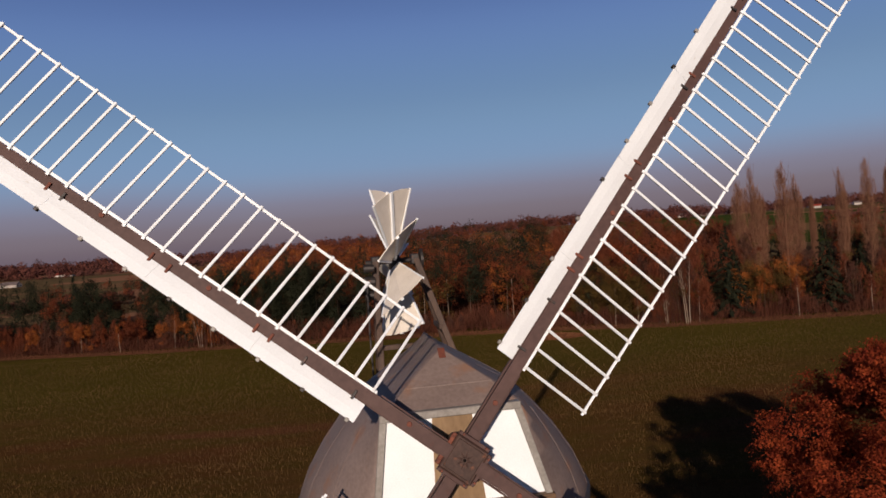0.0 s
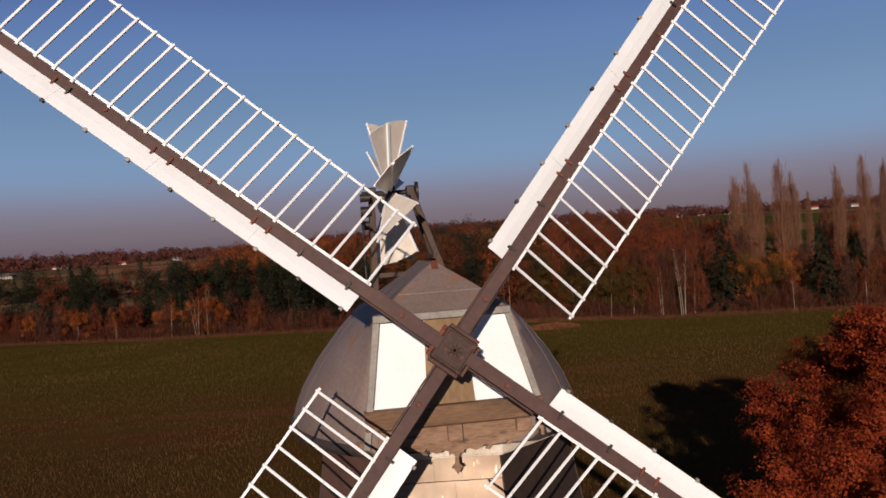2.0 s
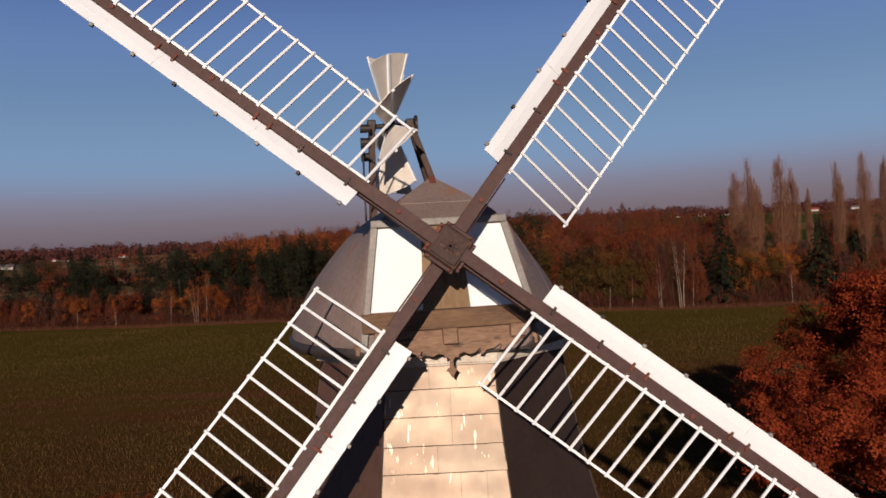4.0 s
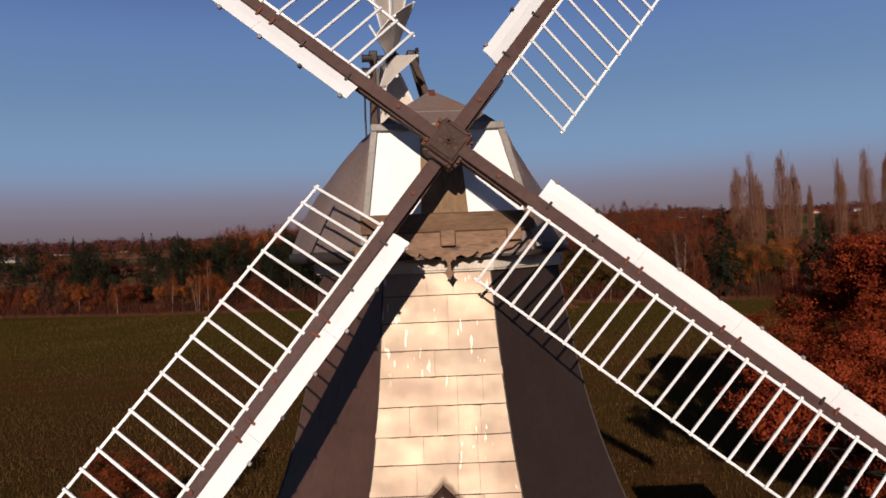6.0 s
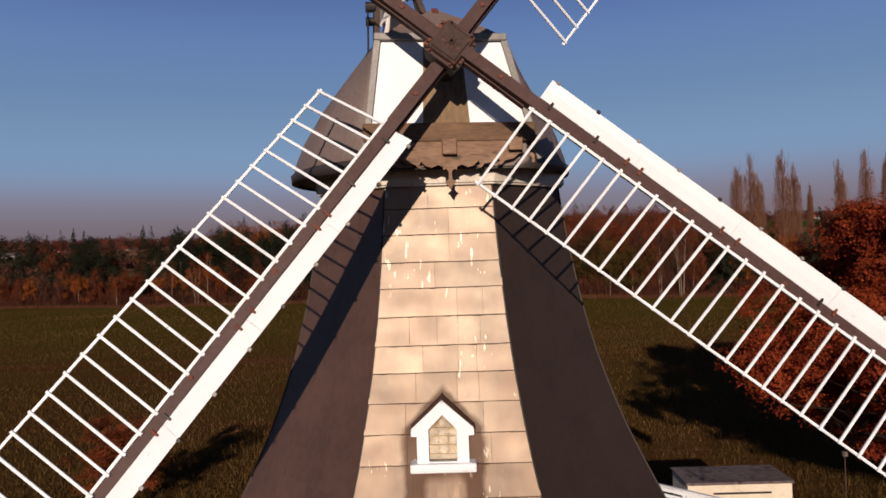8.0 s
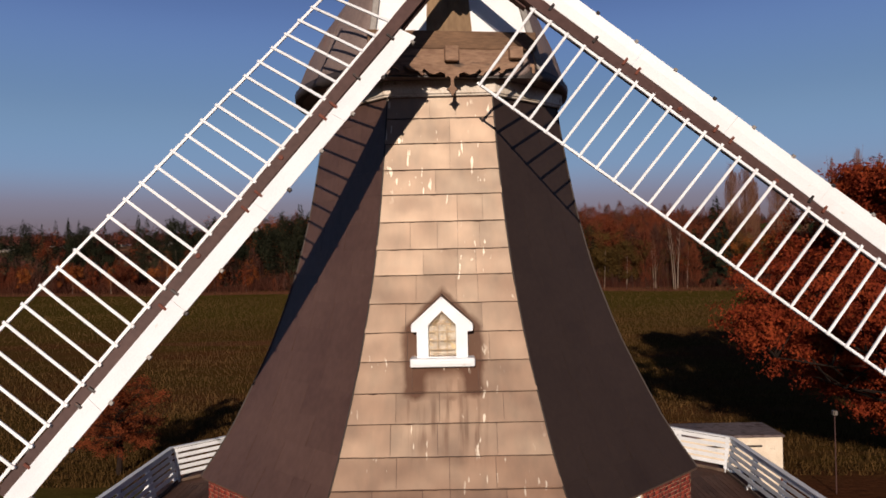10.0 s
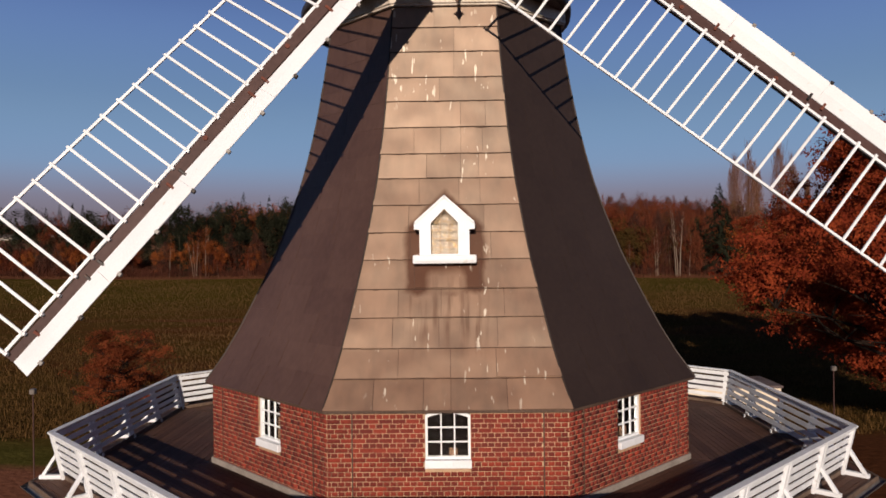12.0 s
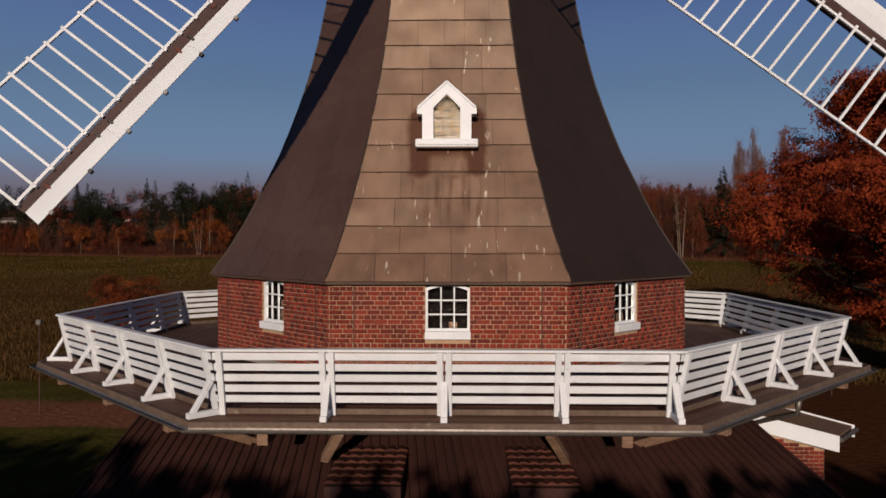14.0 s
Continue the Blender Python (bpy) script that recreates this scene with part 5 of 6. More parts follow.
def far_tree(kind, h, n, r):
    """Leaf centres of one tree of the wood standing at the origin, and the way they face."""
    if kind == "fir":
        u = r.uniform(0, 1, n) ** 0.62
        z = h * (0.07 + 0.93 * (1 - u))
        a = r.uniform(0, math.tau, n)
        tiers = 0.5 + 0.5 * np.sin(z * 5.2 / max(h / 15, 0.7) + 1.3 * np.sin(a * 3 + h))
        rad = h * 0.30 * u ** 0.85 * (0.62 + 0.38 * tiers) * (0.85 + 0.15 * np.sin(a * 5 + h * 7)) * np.sqrt(r.uniform(0.35, 1, n))
        return np.stack([rad * np.cos(a), rad * np.sin(a), z - rad * 0.28], 1), np.stack([np.cos(a), np.sin(a), 0.15 + 0.9 * tiers], 1)
    if kind == "spruce":                       # whorls of drooping branches
        k = np.arange(90)
        u = (k + r.uniform(0, 1, 90)) / 90
        ang, ln = k * 2.4 + r.normal(0, 0.3, 90), h * 0.30 * (1 - u) ** 0.8 * r.uniform(0.62, 1.08, 90) + 0.25
        b = r.choice(90, n, p=ln ** 1.3 / (ln ** 1.3).sum())
        t = r.uniform(0.12, 1, n) ** 0.8
        rad, side_ = ln[b] * t, r.normal(0, 1, n) * 0.16 * ln[b] * (1.1 - t)
        x, y = rad * np.cos(ang[b]) - side_ * np.sin(ang[b]), rad * np.sin(ang[b]) + side_ * np.cos(ang[b])
        z = h * (0.10 + 0.90 * u[b]) - 0.30 * rad + r.normal(0, 0.14, n)
        return np.stack([x, y, z], 1), np.stack([np.cos(ang[b]), np.sin(ang[b]), np.full(n, 0.7)], 1)
    m = {"pine": 9, "red": 13, "orange": 13, "olive": 15}[kind]
    wide, tall, mid = {"pine": (0.10, 0.15, 0.66), "red": (0.12, 0.16, 0.60), "orange": (0.12, 0.17, 0.58), "olive": (0.15, 0.19, 0.52)}[kind]
    blobs = r.normal(size=(m, 3)) * (h * wide, h * wide, h * tall) + (0, 0, h * mid)
    blobs[:, 2] = np.clip(blobs[:, 2], h * 0.2, h * r.uniform(0.78, 0.90, m))
    size = h * r.uniform(0.06, 0.125, m)
    d = r.normal(size=(n, 3))
    d /= np.linalg.norm(d, axis=1)[:, None]
    k = r.integers(0, m, n)
    p = blobs[k] + d * (size[k] * r.uniform(0.45, 1.1, n))[:, None]
    p[:, 2] = np.maximum(p[:, 2], h * 0.1)
    return p, d + (0, 0, 0.2)


def twig_tree(h, n, r, spread=0.16):
    """Bare twigs of one tree: foot and tip of each."""
    u = r.uniform(0, 1, n)
    a = r.uniform(0, math.tau, n)
    rad = h * spread * np.sqrt(r.uniform(0, 1, n)) * np.sin(np.clip(u * 0.9 + 0.12, 0, 1) * math.pi) ** 0.7
    c = np.stack([rad * np.cos(a), rad * np.sin(a), h * (0.12 + 0.80 * u)], 1)
    ln = r.uniform(0.05, 0.13, n)[:, None] * h
    return c, c + np.stack([0.35 * np.cos(a) + r.normal(0, 0.16, n), 0.35 * np.sin(a) + r.normal(0, 0.16, n), r.uniform(0.6, 1.0, n)], 1) * ln


def strokes(foot, tip, w, r):
    """Thin upright triangles from foot to tip."""
    n = len(foot)
    a = r.uniform(0, math.pi, n)
    s = np.stack([np.cos(a), np.sin(a), np.zeros(n)], 1) * np.asarray(w).reshape(-1, 1)
    return np.stack([foot - s, foot + s, tip], 1).reshape(-1, 3), np.arange(3 * n).reshape(n, 3)


def edge_y(x):
    """The wood's edge along the field."""
    return np.interp(x, [-190, -104, -60, 0, 40, 75, 130], [166, 156, 147.5, 135, 124.5, 121, 124])


def wood():
    r = np.random.default_rng(31)
    bag = {k: ([], [], []) for k in ("fir", "spruce", "pine", "red", "orange", "olive")}
    twigs = {"bare": ([], []), "rustbare": ([], [])}
    trunks = []

    def plant(kind, x, y, h, n=700, leaf=0.13, bole=0.4, pale=0.0):
        z = float(ground_height(np.array(x), np.array(y)))
        if kind in twigs:
            a, b = twig_tree(h, n, r)
            twigs[kind][0].append(a + (x, y, z))
            twigs[kind][1].append(b + (x, y, z))
        else:
            c, o = far_tree(kind, h, n, r)
            bag[kind][0].append(c + (x, y, z))
            bag[kind][1].append(np.full(len(c), leaf))
            bag[kind][2].append(o)
        if r.uniform() < bole:
            trunks.append((x, y, z, h * (0.2 if kind in ("fir", "spruce") else 0.62), max(0.07, 0.0085 * h), r.uniform(-0.6, 0.6), r.uniform(-0.4, 0.4)))

    def fringe(x0, x1, count, d0, d1, kinds, odds, h0, h1, n, leaf=0.12, bole=0.5):
        for _ in range(count):
            x = r.uniform(x0, x1)
            plant(str(r.choice(kinds, p=odds)), x, float(edge_y(x)) + r.uniform(d0, d1), r.uniform(h0, h1), n, leaf, bole)

    # young birch and alder scrub before the spruces
    fringe(-185, -44, 170, 0.5, 8, ["red", "rustbare", "bare", "orange"], [0.32, 0.30, 0.27, 0.11], 4.0, 10.5, 750, 0.095)
    for x, h in ((-93, 9.0), (-89, 8), (-78, 7.5), (-75.5, 8.5), (-61.5, 9), (-58.5, 11.5), (-55.5, 10), (-53, 8.0), (-112, 8), (-124, 9), (-104, 7), (-84.5, 6.5), (-69.5, 8)):
        plant("red" if int(h * 2) % 2 else "orange", x, float(edge_y(x)) + 1.0, h, 2000, 0.09, 0.8)
    # spruces, a loose row at first, then a dense dark stand
    fringe(-190, -68, 125, 7, 26, ["fir", "pine", "red"], [0.52, 0.38, 0.10], 13.0, 19.0, 1350, 0.15, 0.1)
    fringe(-66, -18, 58, 2.5, 22, ["pine", "fir"], [0.62, 0.38], 14.5, 20.0, 1500, 0.15, 0.8)
    fringe(-44, 20, 60, 0.5, 6, ["bare", "rustbare"], [0.6, 0.4], 2.0, 4.5, 420)
    fringe(-20, 16, 44, 3, 24, ["pine", "red", "olive", "orange"], [0.4, 0.3, 0.15, 0.15], 13, 17.5, 900, 0.14)
    # mixed wood towards the poplars
    fringe(14, 34, 46, 1, 16, ["olive", "red", "rustbare"], [0.58, 0.22, 0.20], 9.0, 14.5, 1250, 0.11, 0.9)
    fringe(29, 39, 11, 0.3, 3.5, ["olive"], [1.0], 9.5, 13.0, 2000, 0.10, 0.9)
    fringe(38, 49, 44, 0.5, 18, ["rustbare", "bare", "red", "olive"], [0.38, 0.30, 0.22, 0.10], 8.5, 14.0, 900, 0.10, 0.95)
    fringe(12, 75, 70, 0.0, 4, ["bare", "rustbare"], [0.7, 0.3], 2.0, 4.0, 300, 0.1, 0.3)
    fringe(55, 69, 30, 2, 14, ["orange", "olive", "rustbare"], [0.52, 0.33, 0.15], 9.0, 12.5, 1300, 0.095, 0.8)
    fringe(70, 150, 90, 1, 30, ["rustbare", "bare", "red", "olive"], [0.4, 0.3, 0.2, 0.1], 6.5, 11.0, 700, 0.11, 0.7)
    for x, d, h in ((52.0, 2.0, 18.2), (54.8, 6, 13), (49.5, 8, 11.5), (70.5, 3.0, 16.2), (72.5, 6, 11.5), (80.5, 9, 12.0)):
        plant("spruce", x, float(edge_y(x)) + d, h, 6500, 0.15, 0.2)
    # deep canopy climbing the slope behind
    for _ in range(760):
        u = r.uniform(-0.36, 0.385)
        y = float(edge_y(u * 150)) + 20 + 135 * r.uniform(0, 1) ** 0.8 * float(np.interp(u, [-0.36, -0.25, 0.25, 0.385], [0.35, 1, 1, 0.4]))
        if u < -0.08:
            kind = str(r.choice(["orange", "red", "pine", "rustbare"], p=[0.36, 0.44, 0.10, 0.10]))
        elif u < 0.13:
            kind = str(r.choice(["pine", "red", "orange", "olive"], p=[0.42, 0.36, 0.12, 0.10]))
        else:
            kind = str(r.choice(["red", "rustbare", "olive", "bare"], p=[0.42, 0.30, 0.14, 0.14]))
        plant(kind, u * (y + 20), y, r.uniform(11.5, 16.5) * float(np.interp(u, [-0.36, -0.3, -0.1, 0.2, 0.385], [0.95, 1.2, 1.2, 1.02, 0.95])), 520, 0.17, 0.0)
    # mixed trees behind the poplars, with a gap to the meadow
    for _ in range(170):
        u = r.uniform(0.33, 0.62)
        y = r.uniform(176, 285)
        if 0.452 < u < 0.486:
            continue
        plant(str(r.choice(["rustbare", "bare", "red", "pine", "olive"], p=[0.30, 0.22, 0.22, 0.16, 0.10])), u * (y + 20), y, r.uniform(7.5, 12.0), 420, 0.16, 0.0)
    # rounded red crowns that break the skyline
    for x, y, h in ((-33.0, 172, 21), (46.0, 139, 17.5), (41.5, 146, 16.5), (36.0, 150, 16.0)):
        plant("red", x, y, h, 2600, 0.13)
    fringe(16, 30, 12, 1, 8, ["olive", "pine"], [0.6, 0.4], 11, 14.5, 1500, 0.11, 0.8)
    for m, k, label in ((NEEDLE, "fir", "dark spruces at the wood's edge"), (NEEDLE, "spruce", "tall dark spruces with drooping branches"), (NEEDLE, "pine", "dark green pines of the wood"), (REDLEAF, "red", "red-brown autumn trees of the wood"), (ORANGELEAF, "orange", "orange autumn trees of the wood"), (OLIVELEAF, "olive", "olive brown trees of the wood")):
        c, s, o = (np.concatenate(q) for q in bag[k])
        v, f = leaves(c, s, r, aspect=0.75, outward=o, three=True, loose=0.3)
        tagged(soup("woodland", v, f, m), label, "wood", kind="stuff")
    for m, k, label in ((BARETWIG, "bare", "bare grey-brown thickets of the wood"), (RUSTTWIG, "rustbare", "thin rust-brown trees of the wood")):
        a, b = (np.concatenate(q) for q in twigs[k])
        v, f = strokes(a, b, r.uniform(0.025, 0.06, len(a)), r)
        tagged(soup("woodland", v, f, m), label, "wood", kind="stuff")
    vs, fs = [], []
    for x, y, z, h, rad, lx, ly in trunks:
        k = len(vs)
        for zz_, rr, o in ((z - 0.2, rad, 0), (z + h, rad * 0.4, 1)):
            for q in range(4):
                vs.append((x + o * lx + rr * math.cos(q * math.pi / 2), y + o * ly + rr * math.sin(q * math.pi / 2), zz_))
        fs += [(k + q, k + (q + 1) % 4, k + 4 + (q + 1) % 4, k + 4 + q) for q in range(4)]
    tagged(soup("woodland_trunks", np.array(vs), np.array(fs), PALEBARK), "thin pale trunks along the wood's edge", "wood", kind="stuff")


wood()


def brush():
    """Upright red-brown brush and saplings that close the foot of the wood."""
    r = np.random.default_rng(44)
    n = 120000
    x = r.uniform(-190, 140, n)
    d = r.uniform(-0.5, 10, n)
    y = edge_y(x) + d
    top = 1.6 + 1.5 * np.sin(x * 0.41) * np.sin(x * 0.113 + 1) + 0.18 * np.clip(d, 0, 10)
    z0 = ground_height(x, y) + r.uniform(0, 1, n) * np.maximum(top, 0.8) - 0.2
    c = np.stack([x, y, z0], 1)
    e = c + np.stack([r.normal(0, 0.22, n), r.normal(0, 0.22, n), r.uniform(0.7, 2.0, n)], 1)
    v, f = strokes(c, e, r.uniform(0.02, 0.05, n), r)
    m = ramp_mat("red_brown_brush", [(0.026, 0.010, 0.007), (0.050, 0.017, 0.011), (0.080, 0.028, 0.017), (0.115, 0.048, 0.030)], clump=0.25, speckle=0.5)
    tagged(soup("brush", v, f, m), "red-brown brushwood along the foot of the wood", "brushwood", kind="stuff")
    n = 46000
    x = r.uniform(-190, 140, n)
    y = edge_y(x) - 0.4 - 2.6 * r.uniform(0, 1, n) ** 1.5
    c = np.stack([x, y, ground_height(x, y) - 0.02], 1)
    e = c + np.stack([r.normal(0, 0.15, n), r.normal(0, 0.15, n), r.uniform(0.3, 0.8, n)], 1)
    v, f = strokes(c, e, r.uniform(0.02, 0.05, n), r)
    m = ramp_mat("dry_margin_grass", [(0.06, 0.023, 0.013), (0.095, 0.038, 0.020), (0.14, 0.062, 0.033)])
    tagged(soup("margin_grass", v, f, m), "dry red-brown grass between field and wood", "grass", kind="stuff")
    # a low heap of old straw and leaves before the wood
    n = 9000
    a, q = r.uniform(0, math.tau, n), np.sqrt(r.uniform(0, 1, n))
    x, y = 17.5 + 5.2 * q * np.cos(a), 121 + 2.2 * q * np.sin(a)
    c = np.stack([x, y, ground_height(x, y) + 0.75 * (1 - q * q) * r.uniform(0.6, 1, n)], 1)
    e = c + r.normal(size=(n, 3)) * (0.3, 0.3, 0.18)
    v, f = strokes(c, e, np.full(n, 0.09), r)
    tagged(soup("straw_heap", v, f, ramp_mat("old_straw", [(0.10, 0.036, 0.018), (0.17, 0.068, 0.034), (0.23, 0.10, 0.052)])), "low brown heap of old straw on the field's edge", "straw heap", kind="stuff")


brush()


def poplar(x, y, h, w, seed):
    r = np.random.default_rng(seed)
    z = float(ground_height(np.array(x), np.array(y)))
    h -= z + 0.7
    t = base("poplar_tree", "tall narrow bare poplar behind the field", "tree", "row of poplars", m=Matrix.Translation((x, y, z)))
    bm = bmesh.new()
    tube(bm, [(0, 0, -0.3), (0.1, 0, h * 0.4), (0, 0.1, h * 0.97)], [0.34, 0.22, 0.03], 6)
    for k in range(40):
        z0 = h * r.uniform(0.16, 0.85)
        a = r.uniform(0, math.tau)
        ln = h * r.uniform(0.10, 0.2)
        o = w * r.uniform(0.3, 0.8) * (1.0 - 0.5 * z0 / h)
        tube(bm, [(0, 0, z0), (o * 0.7 * math.cos(a), o * 0.7 * math.sin(a), z0 + ln * 0.4), (o * math.cos(a), o * math.sin(a), min(z0 + ln, h))], [0.07, 0.04, 0.012], 4)
    part("trunk", bm, TWIG, t)
    n = 4200                                        # plumes of fine upright twigs round a few leaders
    lead = [(0.0, 0.0, 1.0)] + [(w * 0.30 * r.normal(), w * 0.30 * r.normal(), r.uniform(0.78, 0.97)) for _ in range(5)]
    k = r.integers(0, len(lead), n)
    lx, ly, top = (np.array(q)[k] for q in zip(*lead))
    u = r.uniform(0, 1, n) ** 0.85
    a = r.uniform(0, math.tau, n)
    rad = w * 0.46 * np.clip(np.sin((u * 0.86 + 0.14) * math.pi), 0, 1) ** 0.6 * np.sqrt(r.uniform(0, 1, n))
    c = np.stack([lx * (0.3 + 0.7 * u) + rad * np.cos(a), ly * (0.3 + 0.7 * u) + rad * np.sin(a), h * (0.14 + 0.80 * u) * top], 1)
    d = np.stack([0.16 * np.cos(a) + r.normal(0, 0.07, n), 0.16 * np.sin(a) + r.normal(0, 0.07, n), np.ones(n)], 1)
    v, f = strokes(c, c + d * r.uniform(0.8, 2.2, (n, 1)), np.full(n, 0.021), r)
    tagged(soup("crown", v, f, TWIG, t), kind="stuff")


for k, (x, y, h, w) in enumerate(((69.8, 165, 34.0, 2.6), (74.0, 167, 37.8, 3.4), (77.0, 169, 31.0, 2.6), (81.2, 165, 38.0, 4.0), (84.8, 167, 34.5, 3.0), (96.0, 167, 35.4, 3.0), (101.6, 165, 37.6, 3.4), (108.0, 167, 36.2, 2.8), (111.2, 169, 32.0, 2.4), (114.6, 168, 36.0, 3.0), (89.8, 169, 29.0, 1.3))):
    poplar(x, y, h, w, 60 + k)


def birches():
    """Pale birches standing out before the wood."""
    r = np.random.default_rng(5)
    for x, dy, h, stems in ((-66, 0.6, 11, 1), (-59.5, 0.2, 10, 3), (-56.8, 0, 12.5, 1), (-80, 0.5, 7, 1), (39.6, 0.2, 10.5, 2), (43.2, -1.0, 15.0, 3), (45.8, 0.5, 9.5, 1), (34.5, 0.5, 9, 1), (64.0, 0.4, 9, 1), (-90, 0.4, 8, 1), (77.0, 0, 8, 1)):
        y = float(edge_y(x)) + dy
        t = base("birch_tree", "slender white-barked birch with thin bare crown", "tree", "birches before the wood", m=Matrix.Translation((x, y, float(ground_height(np.array(x), np.array(y))))))
        bm = bmesh.new()
        tips = []
        for f in range(stems):
            lean = r.uniform(-0.07, 0.07, 2) * h + ((f - (stems - 1) / 2) * 0.09 * h, 0)
            o, hh = (f - (stems - 1) / 2) * 0.35, h * r.uniform(0.85, 1.0)
            pts = [Vector((o + lean[0] * u ** 1.5, lean[1] * u ** 1.5, hh * u - 0.2)) for u in (0, 0.2, 0.4, 0.6, 0.8, 1.0)]
            tube(bm, pts, [0.10, 0.085, 0.065, 0.045, 0.028, 0.01], 5)
            for k in range(14):
                u = r.uniform(0.3, 0.92)
                c = Vector((o + lean[0] * u ** 1.5, lean[1] * u ** 1.5, hh * u - 0.2))
                a, ln = r.uniform(0, math.tau), hh * r.uniform(0.08, 0.2) * (1.15 - u)
                e = c + Vector((math.cos(a) * ln * 0.75, math.sin(a) * ln * 0.75, ln * 1.2))
                tube(bm, [c, e], [0.028, 0.008], 4)
                tips.append((c + e) / 2)
                tips.append(e)
        part("trunk", bm, BIRCHBARK, t)
        tips = np.array([tuple(q) for q in tips])
        n = 1500
        c = tips[r.integers(0, len(tips), n)] + r.normal(size=(n, 3)) * 0.06 * h * (0.5, 0.5, 0.6)
        v, f = strokes(c, c + r.normal(size=(n, 3)) * 0.28 - (0, 0, 0.2), np.full(n, 0.022), r)
        tagged(soup("crown", v, f, RUSTTWIG if x > 0 else ORANGELEAF, t), kind="stuff")


birches()


def far_belts():
    """Hedges, copses and woods of the far distance."""
    r = np.random.default_rng(12)
    cs, ss, os = [], [], []

    def clump(x, y, h, n):
        z = float(ground_height(np.array(x), np.array(y)))
        blobs = r.normal(size=(6, 3)) * (h * 0.75, h * 0.3, h * 0.12) + (x, y, z + h * 0.42)
        size = r.uniform(0.25, 0.5, 6)
        d = r.normal(size=(n, 3))
        d /= np.linalg.norm(d, axis=1)[:, None]
        k = r.integers(0, 6, n)
        p = blobs[k] + d * (h * size[k] * r.uniform(0.6, 1.1, n))[:, None] * (1, 0.8, 0.8)
        p[:, 2] = np.maximum(p[:, 2], z + 0.3)
        cs.append(p)
        ss.append(np.full(n, h * 0.055 + 0.12))
        os.append(d)

    for y0, x0, x1, step, h, fill in ((270, -230, -125, 9, 6.5, 0.75), (330, -300, -150, 9, 6, 0.2), (420, -360, -130, 9, 7, 0.3), (520, -430, -130, 8, 9, 0.55), (330, 120, 290, 9, 6, 0.3), (470, 90, 420, 8, 8, 0.7), (590, -520, 520, 7, 10, 0.9), (625, -540, 540, 7, 11, 1.0), (660, -560, 560, 8, 12, 1.0)):
        x = x0
        while x < x1:
            if 0.5 + 0.27 * (math.sin(x * 0.041 + y0) + math.sin(x * 0.017 + y0 * 2)) < fill:
                clump(x, y0 + r.normal() * 6, h * r.uniform(0.55, 1.15), 300)
            x += step * r.uniform(0.5, 1.4)
    v, f = leaves(np.concatenate(cs), np.concatenate(ss), r, aspect=0.8, outward=np.concatenate(os), three=True, loose=0.3)
    # distance haze is mixed into these leaf colours as a mauve tint
    m = ramp_mat("far_woods", [(0.056, 0.024, 0.024), (0.072, 0.027, 0.024), (0.092, 0.033, 0.025), (0.050, 0.027, 0.027)], clump=0.035, speckle=0.08)
    tagged(soup("far_woods", v, f, m), "brown woods and hedges, tinted mauve for distance haze", "wood", kind="stuff")


far_belts()


def cottage(x, y, w, d, h, roof_colour, angle):
    z = float(ground_height(np.array(x), np.array(y)))
    t = base("cottage", "small distant white cottage with pitched roof", "house", "far cottages", m=Matrix.Translation((x, y, z)) @ Matrix.Rotation(angle, 4, "Z"))
    bm = bmesh.new()
    prism(bm, [(-w / 2, -1), (w / 2, -1), (w / 2, h), (0, h + w * 0.35), (-w / 2, h)], d, Matrix.Translation((0, -d / 2, 0)))
    part("wall", bm, COTTAGE, t)
    for s in (-1, 1):
        bm = bmesh.new()
        bar(bm, (s * (w / 2 + 0.2), 0, h - 0.05), (0, 0, h + w * 0.35 + 0.08), d + 0.4, 0.16, (0, 0, 1))
        part("roof", bm, roof_colour, t)
    for k in (-1, 1):
        bm = bmesh.new()
        box(bm, k * w * 0.22 - 0.35, k * w * 0.22 + 0.35, -d / 2 - 0.05, -d / 2 + 0.05, 0.4, 1.3)
        part("window", bm, INSIDE, t)


for x, y, w, d, a, red in ((158, 505, 3.2, 5, 1.4, 0), (176, 512, 3, 4.5, 1.2, 0), (200, 520, 3, 10, 1.5, 0), (250, 500, 3, 5, 1.0, 1), (283, 510, 3, 5, 1.3, 0), (287, 480, 3, 5, 0.4, 1), (325, 520, 5, 7, 0.3, 1), (-300, 540, 4, 14, 1.5, 1), (-262, 560, 3.5, 8, 1.3, 1), (-275, 430, 5, 12, 1.4, 0), (-225, 575, 4, 8, 1.2, 0)):
    cottage(x, y, w, d, 1.5, BRICK if red else FLATROOF, a)


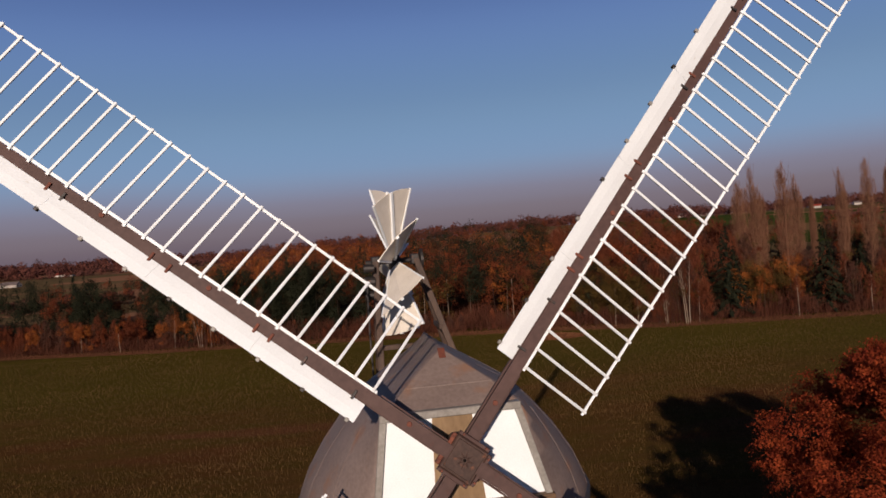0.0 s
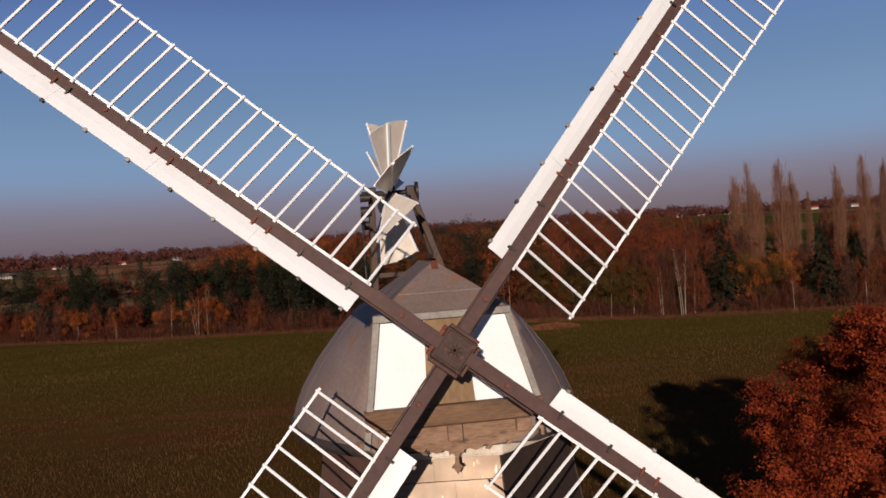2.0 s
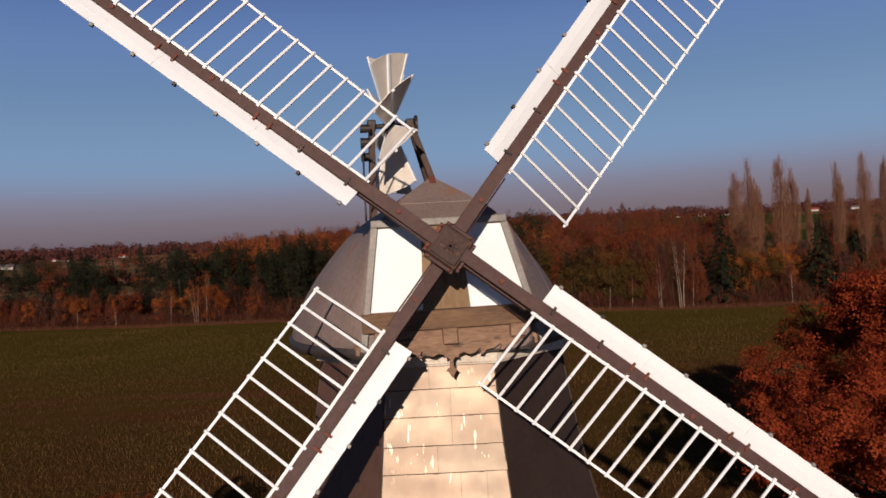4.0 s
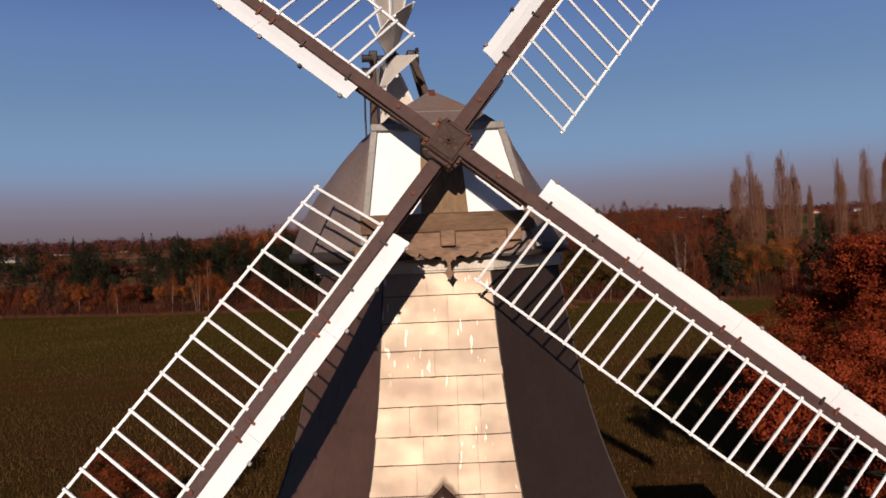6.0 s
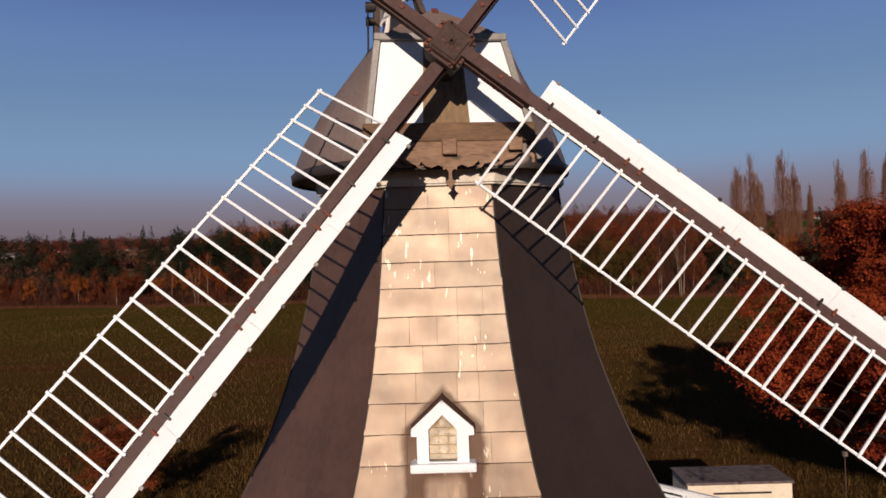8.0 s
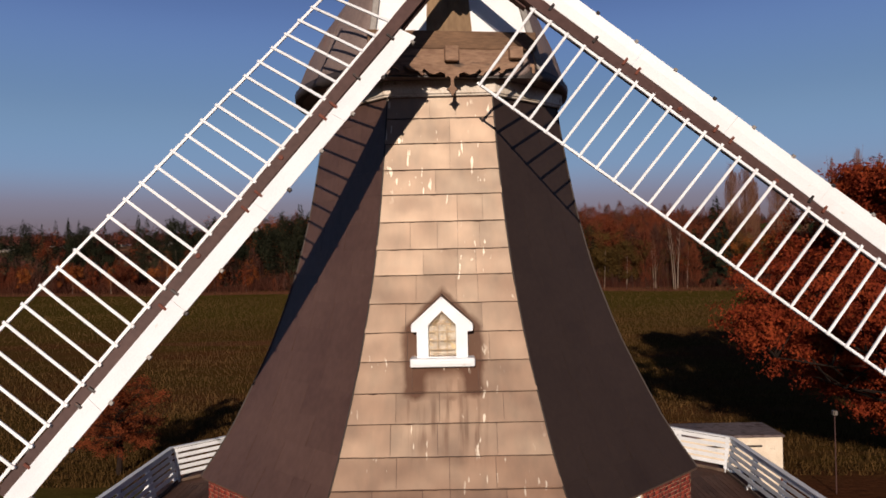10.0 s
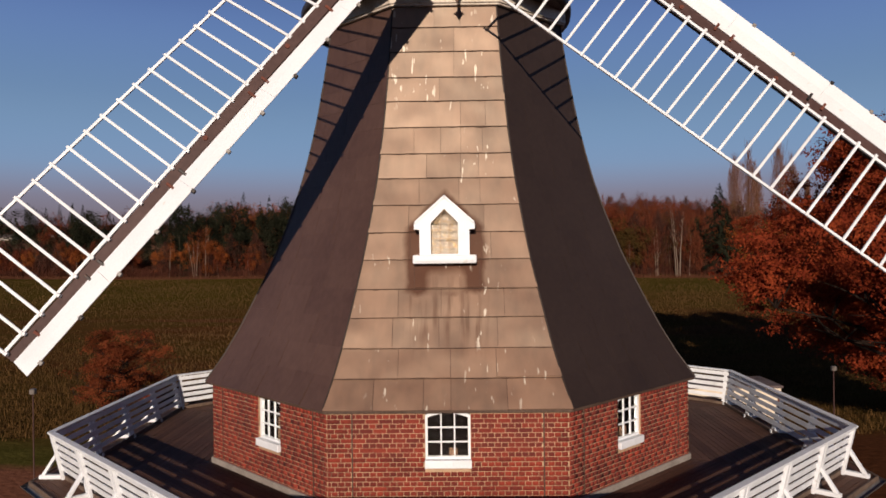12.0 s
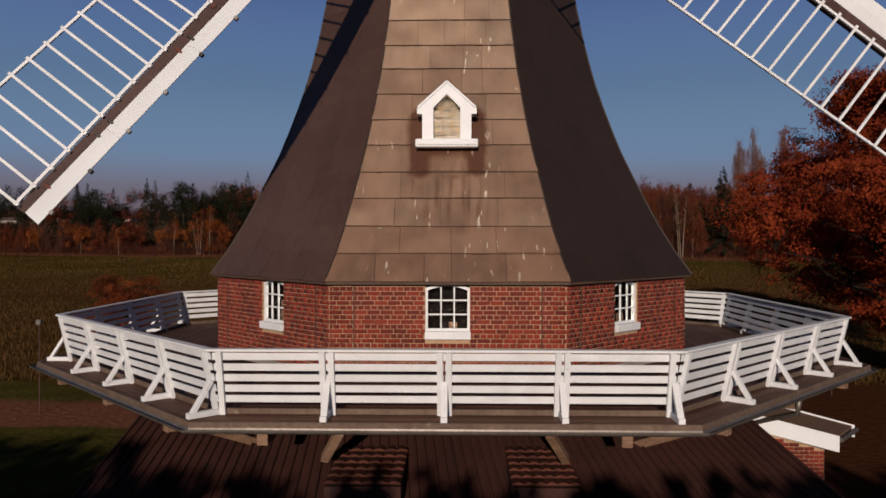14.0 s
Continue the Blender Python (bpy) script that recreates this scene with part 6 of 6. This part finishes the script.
def stubble():
    """Tufts of maize stubble and weeds in rows across the field."""
    r = np.random.default_rng(9)
    n = 330000
    y = 19 + 128 * r.uniform(0, 1, n) ** 1.45
    x = r.uniform(-1, 1, n) * (16 + 0.66 * (y + 22))
    row = np.round((y + 0.06 * x) / 0.75) * 0.75 - 0.06 * x + r.normal(0, 0.07, n)
    y = np.where(r.uniform(0, 1, n) < 0.8, row, y)
    patch = np.sin(x * 0.11 + 0.4 * np.sin(y * 0.21)) * np.sin(y * 0.17 + 0.9 * np.sin(x * 0.05)) + 0.5 * np.sin(x * 0.043 + y * 0.09) + 0.7 * np.sin(y * 0.9 + 0.5 * np.sin(x * 0.06)) * np.sin(y * 0.37 + 1)
    keep = (y < edge_y(x) - 2.5) & (r.uniform(0, 1, n) < 0.62 + 0.34 * patch)
    x, y = x[keep], y[keep]
    n = len(x)
    c = np.stack([x, y, ground_height(x, y) - 0.02], 1)
    e = c + np.stack([r.normal(0, 0.09, n), r.normal(0, 0.09, n), r.uniform(0.14, 0.44, n)], 1)
    v, f = strokes(c, e, r.uniform(0.018, 0.044, n), r)
    m = ramp_mat("dry_stubble", [(0.034, 0.0195, 0.0065), (0.056, 0.031, 0.010), (0.092, 0.050, 0.018), (0.165, 0.092, 0.038)], clump=0.06, speckle=0.6)
    tagged(soup("stubble", v, f, m), "pale dry maize stubble in rows on the field", "stubble", kind="stuff")


stubble()


def lamp_post(x, y, h):
    t = base("lamp_post", "thin grey lamp post with small square head", "street lamp", "yard lamps", m=Matrix.Translation((x, y, 0)))
    bm = bmesh.new()
    tube(bm, [(0, 0, 0), (0, 0, h)], [0.034, 0.026], 8)
    part("pole", bm, STOCK, t)
    bm = bmesh.new()
    box(bm, -0.12, 0.12, -0.11, 0.11, h, h + 0.24, None, 0.03)
    part("lamp_head", bm, ZINC, t)


lamp_post(-18.6, 11.2, 4.0)
lamp_post(19.0, 16.0, 3.9)


def shade_row():
    """Unseen trees added behind the camera, whose long shadow lies over yard and lower roof."""
    r = np.random.default_rng(91)
    for k, x in enumerate(np.arange(-46, 32, 3.1)):
        h = float(np.interp(x, [-20, -3, 1, 8], [10.9, 10.8, 10.4, 10.3])) + r.uniform(-0.15, 0.15)
        t = base("garden_tree", "dense dark tree, unseen, added to shade the yard", "tree", "garden tree row", m=Matrix.Translation((x, -34 + r.uniform(-1, 1), 0)))
        bm = bmesh.new()
        tube(bm, [(0, 0, -0.2), (0.1, 0, h * 0.4), (0, 0.1, h * 0.9)], [0.22, 0.15, 0.03], 6)
        part("trunk", bm, BARK, t)
        n = 3600
        d = r.normal(size=(n, 3))
        d /= np.linalg.norm(d, axis=1)[:, None]
        p = np.sign(d) * np.abs(d) ** 0.7 * (2.4, 1.9, h * 0.45) * r.uniform(0.6, 1.05, (n, 1)) + (0, 0, h * 0.52)
        v, f = leaves(p, 0.3, r, aspect=0.8)
        tagged(soup("crown", v, f, OLIVELEAF, t), kind="stuff")


shade_row()

# ---------------------------------------------------------------- bricks of the mill's base
COURSE, BL, BH, JOINT = 0.100, 0.28, 0.0875, 0.0125


def brick_spans(i):
    """Bricks of one side: start, end and course, in cross bond, cut at the window and at the corner piers."""
    h, c = WALL_A * T8, window_gap(i)
    n = int((EAVE_Z - DECK_Z) / COURSE) + 1
    for k in range(n):
        z = DECK_Z - 0.02 + k * COURSE
        step = BL if k % 2 == 0 else BL / 2
        cuts = [-h, -h + 0.52, h - 0.52, h]
        if c is not None and WIN_Z0 - 0.17 < z + BH and z < WIN_Z1 + 0.0:
            cuts += [c - WIN_W / 2, c + WIN_W / 2]
        cuts.sort()
        for a, b in zip(cuts, cuts[1:]):
            if c is not None and abs((a + b) / 2 - c) < 0.1 and b - a < WIN_W + 0.05 and len(cuts) == 6:
                continue
            x = a - (0.125 if k % 4 == 0 else 0.0625 if k % 2 else 0.0)
            while x < b - 0.02:
                x0, x1 = max(x, a) + JOINT / 2, min(x + step, b) - JOINT / 2
                if x1 - x0 > 0.03:
                    yield x0, x1, z, k
                x += step


def brick_box(x0, x1, z, out):
    y0, y1 = -WALL_A - out, -WALL_A + 0.03
    return [(x0, y0, z), (x1, y0, z), (x1, y0, z + BH), (x0, y0, z + BH), (x0, y1, z), (x1, y1, z), (x1, y1, z + BH), (x0, y1, z + BH)]


BOX_FACES = ((0, 1, 2, 3), (1, 5, 6, 2), (5, 4, 7, 6), (4, 0, 3, 7), (3, 2, 6, 7), (4, 5, 1, 0))
rnd = random.Random(77)
rest_v, rest_f, singles, shapes = [], [], 0, {}
for i in (6, 7, 0, 1, 2):
    for x0, x1, z, k in brick_spans(i):
        out = rnd.uniform(-0.002, 0.004)
        if i == 0 and z > 5.93 and abs(x0) < 2.1 and singles < 300:
            w = round(x1 - x0, 3)
            if w not in shapes:
                bm = bmesh.new()
                vs = [bm.verts.new(p) for p in brick_box(-w / 2, w / 2, 0, 0.0)]
                for f in BOX_FACES:
                    bm.faces.new([vs[q] for q in f])
                me = bpy.data.meshes.new("brick")
                bm.to_mesh(me)
                bm.free()
                me.materials.append(BRICK)
                shapes[w] = me
            ob = new("brick", shapes[w])
            ob.parent, ob.location = wall, ((x0 + x1) / 2, -out, z)
            singles += 1
        else:
            q = len(rest_v)
            rest_v += [tuple(side(i) @ Vector(p)) for p in brick_box(x0, x1, z, out)]
            rest_f += [tuple(q + n for n in f) for f in BOX_FACES]
tagged(soup("bricks_rest", np.array(rest_v), np.array(rest_f), BRICK_REST, wall), kind="stuff")
for i in (0, 1, 7, 2, 6):
    for s in (-1, 1):
        bm = bmesh.new()
        x = s * (WALL_A * T8 - 0.52)
        box(bm, x - 0.014, x + 0.014, -WALL_A - 0.006, -WALL_A + 0.01, DECK_Z + 0.1, EAVE_Z - 0.1, side(i))
        part("joint_strip", bm, EAVE, wall, "dark movement joint")

# bricks of the lean-to's gable
vs, fs = [], []
k, z = 0, 0.9
while z < 3.0:
    x = 7.2 - 0.125 * (k % 2)
    while x < 9.31:
        x0, x1 = max(x, 7.2) + 0.006, min(x + 0.25, 9.32) - 0.006
        if x1 - x0 > 0.03 and z + BH < 2.62 + (9.32 - x1) * 0.27:
            q = len(vs)
            vs += [(px, py, pz) for py in (-3.126, -3.11) for px, pz in ((x0, z), (x1, z), (x1, z + BH), (x0, z + BH))]
            fs += [tuple(q + j for j in f) for f in BOX_FACES]
        x += 0.25
    z += COURSE
    k += 1
tagged(soup("bricks_rest", np.array(vs), np.array(fs), BRICK_REST, lean_wall), kind="stuff")
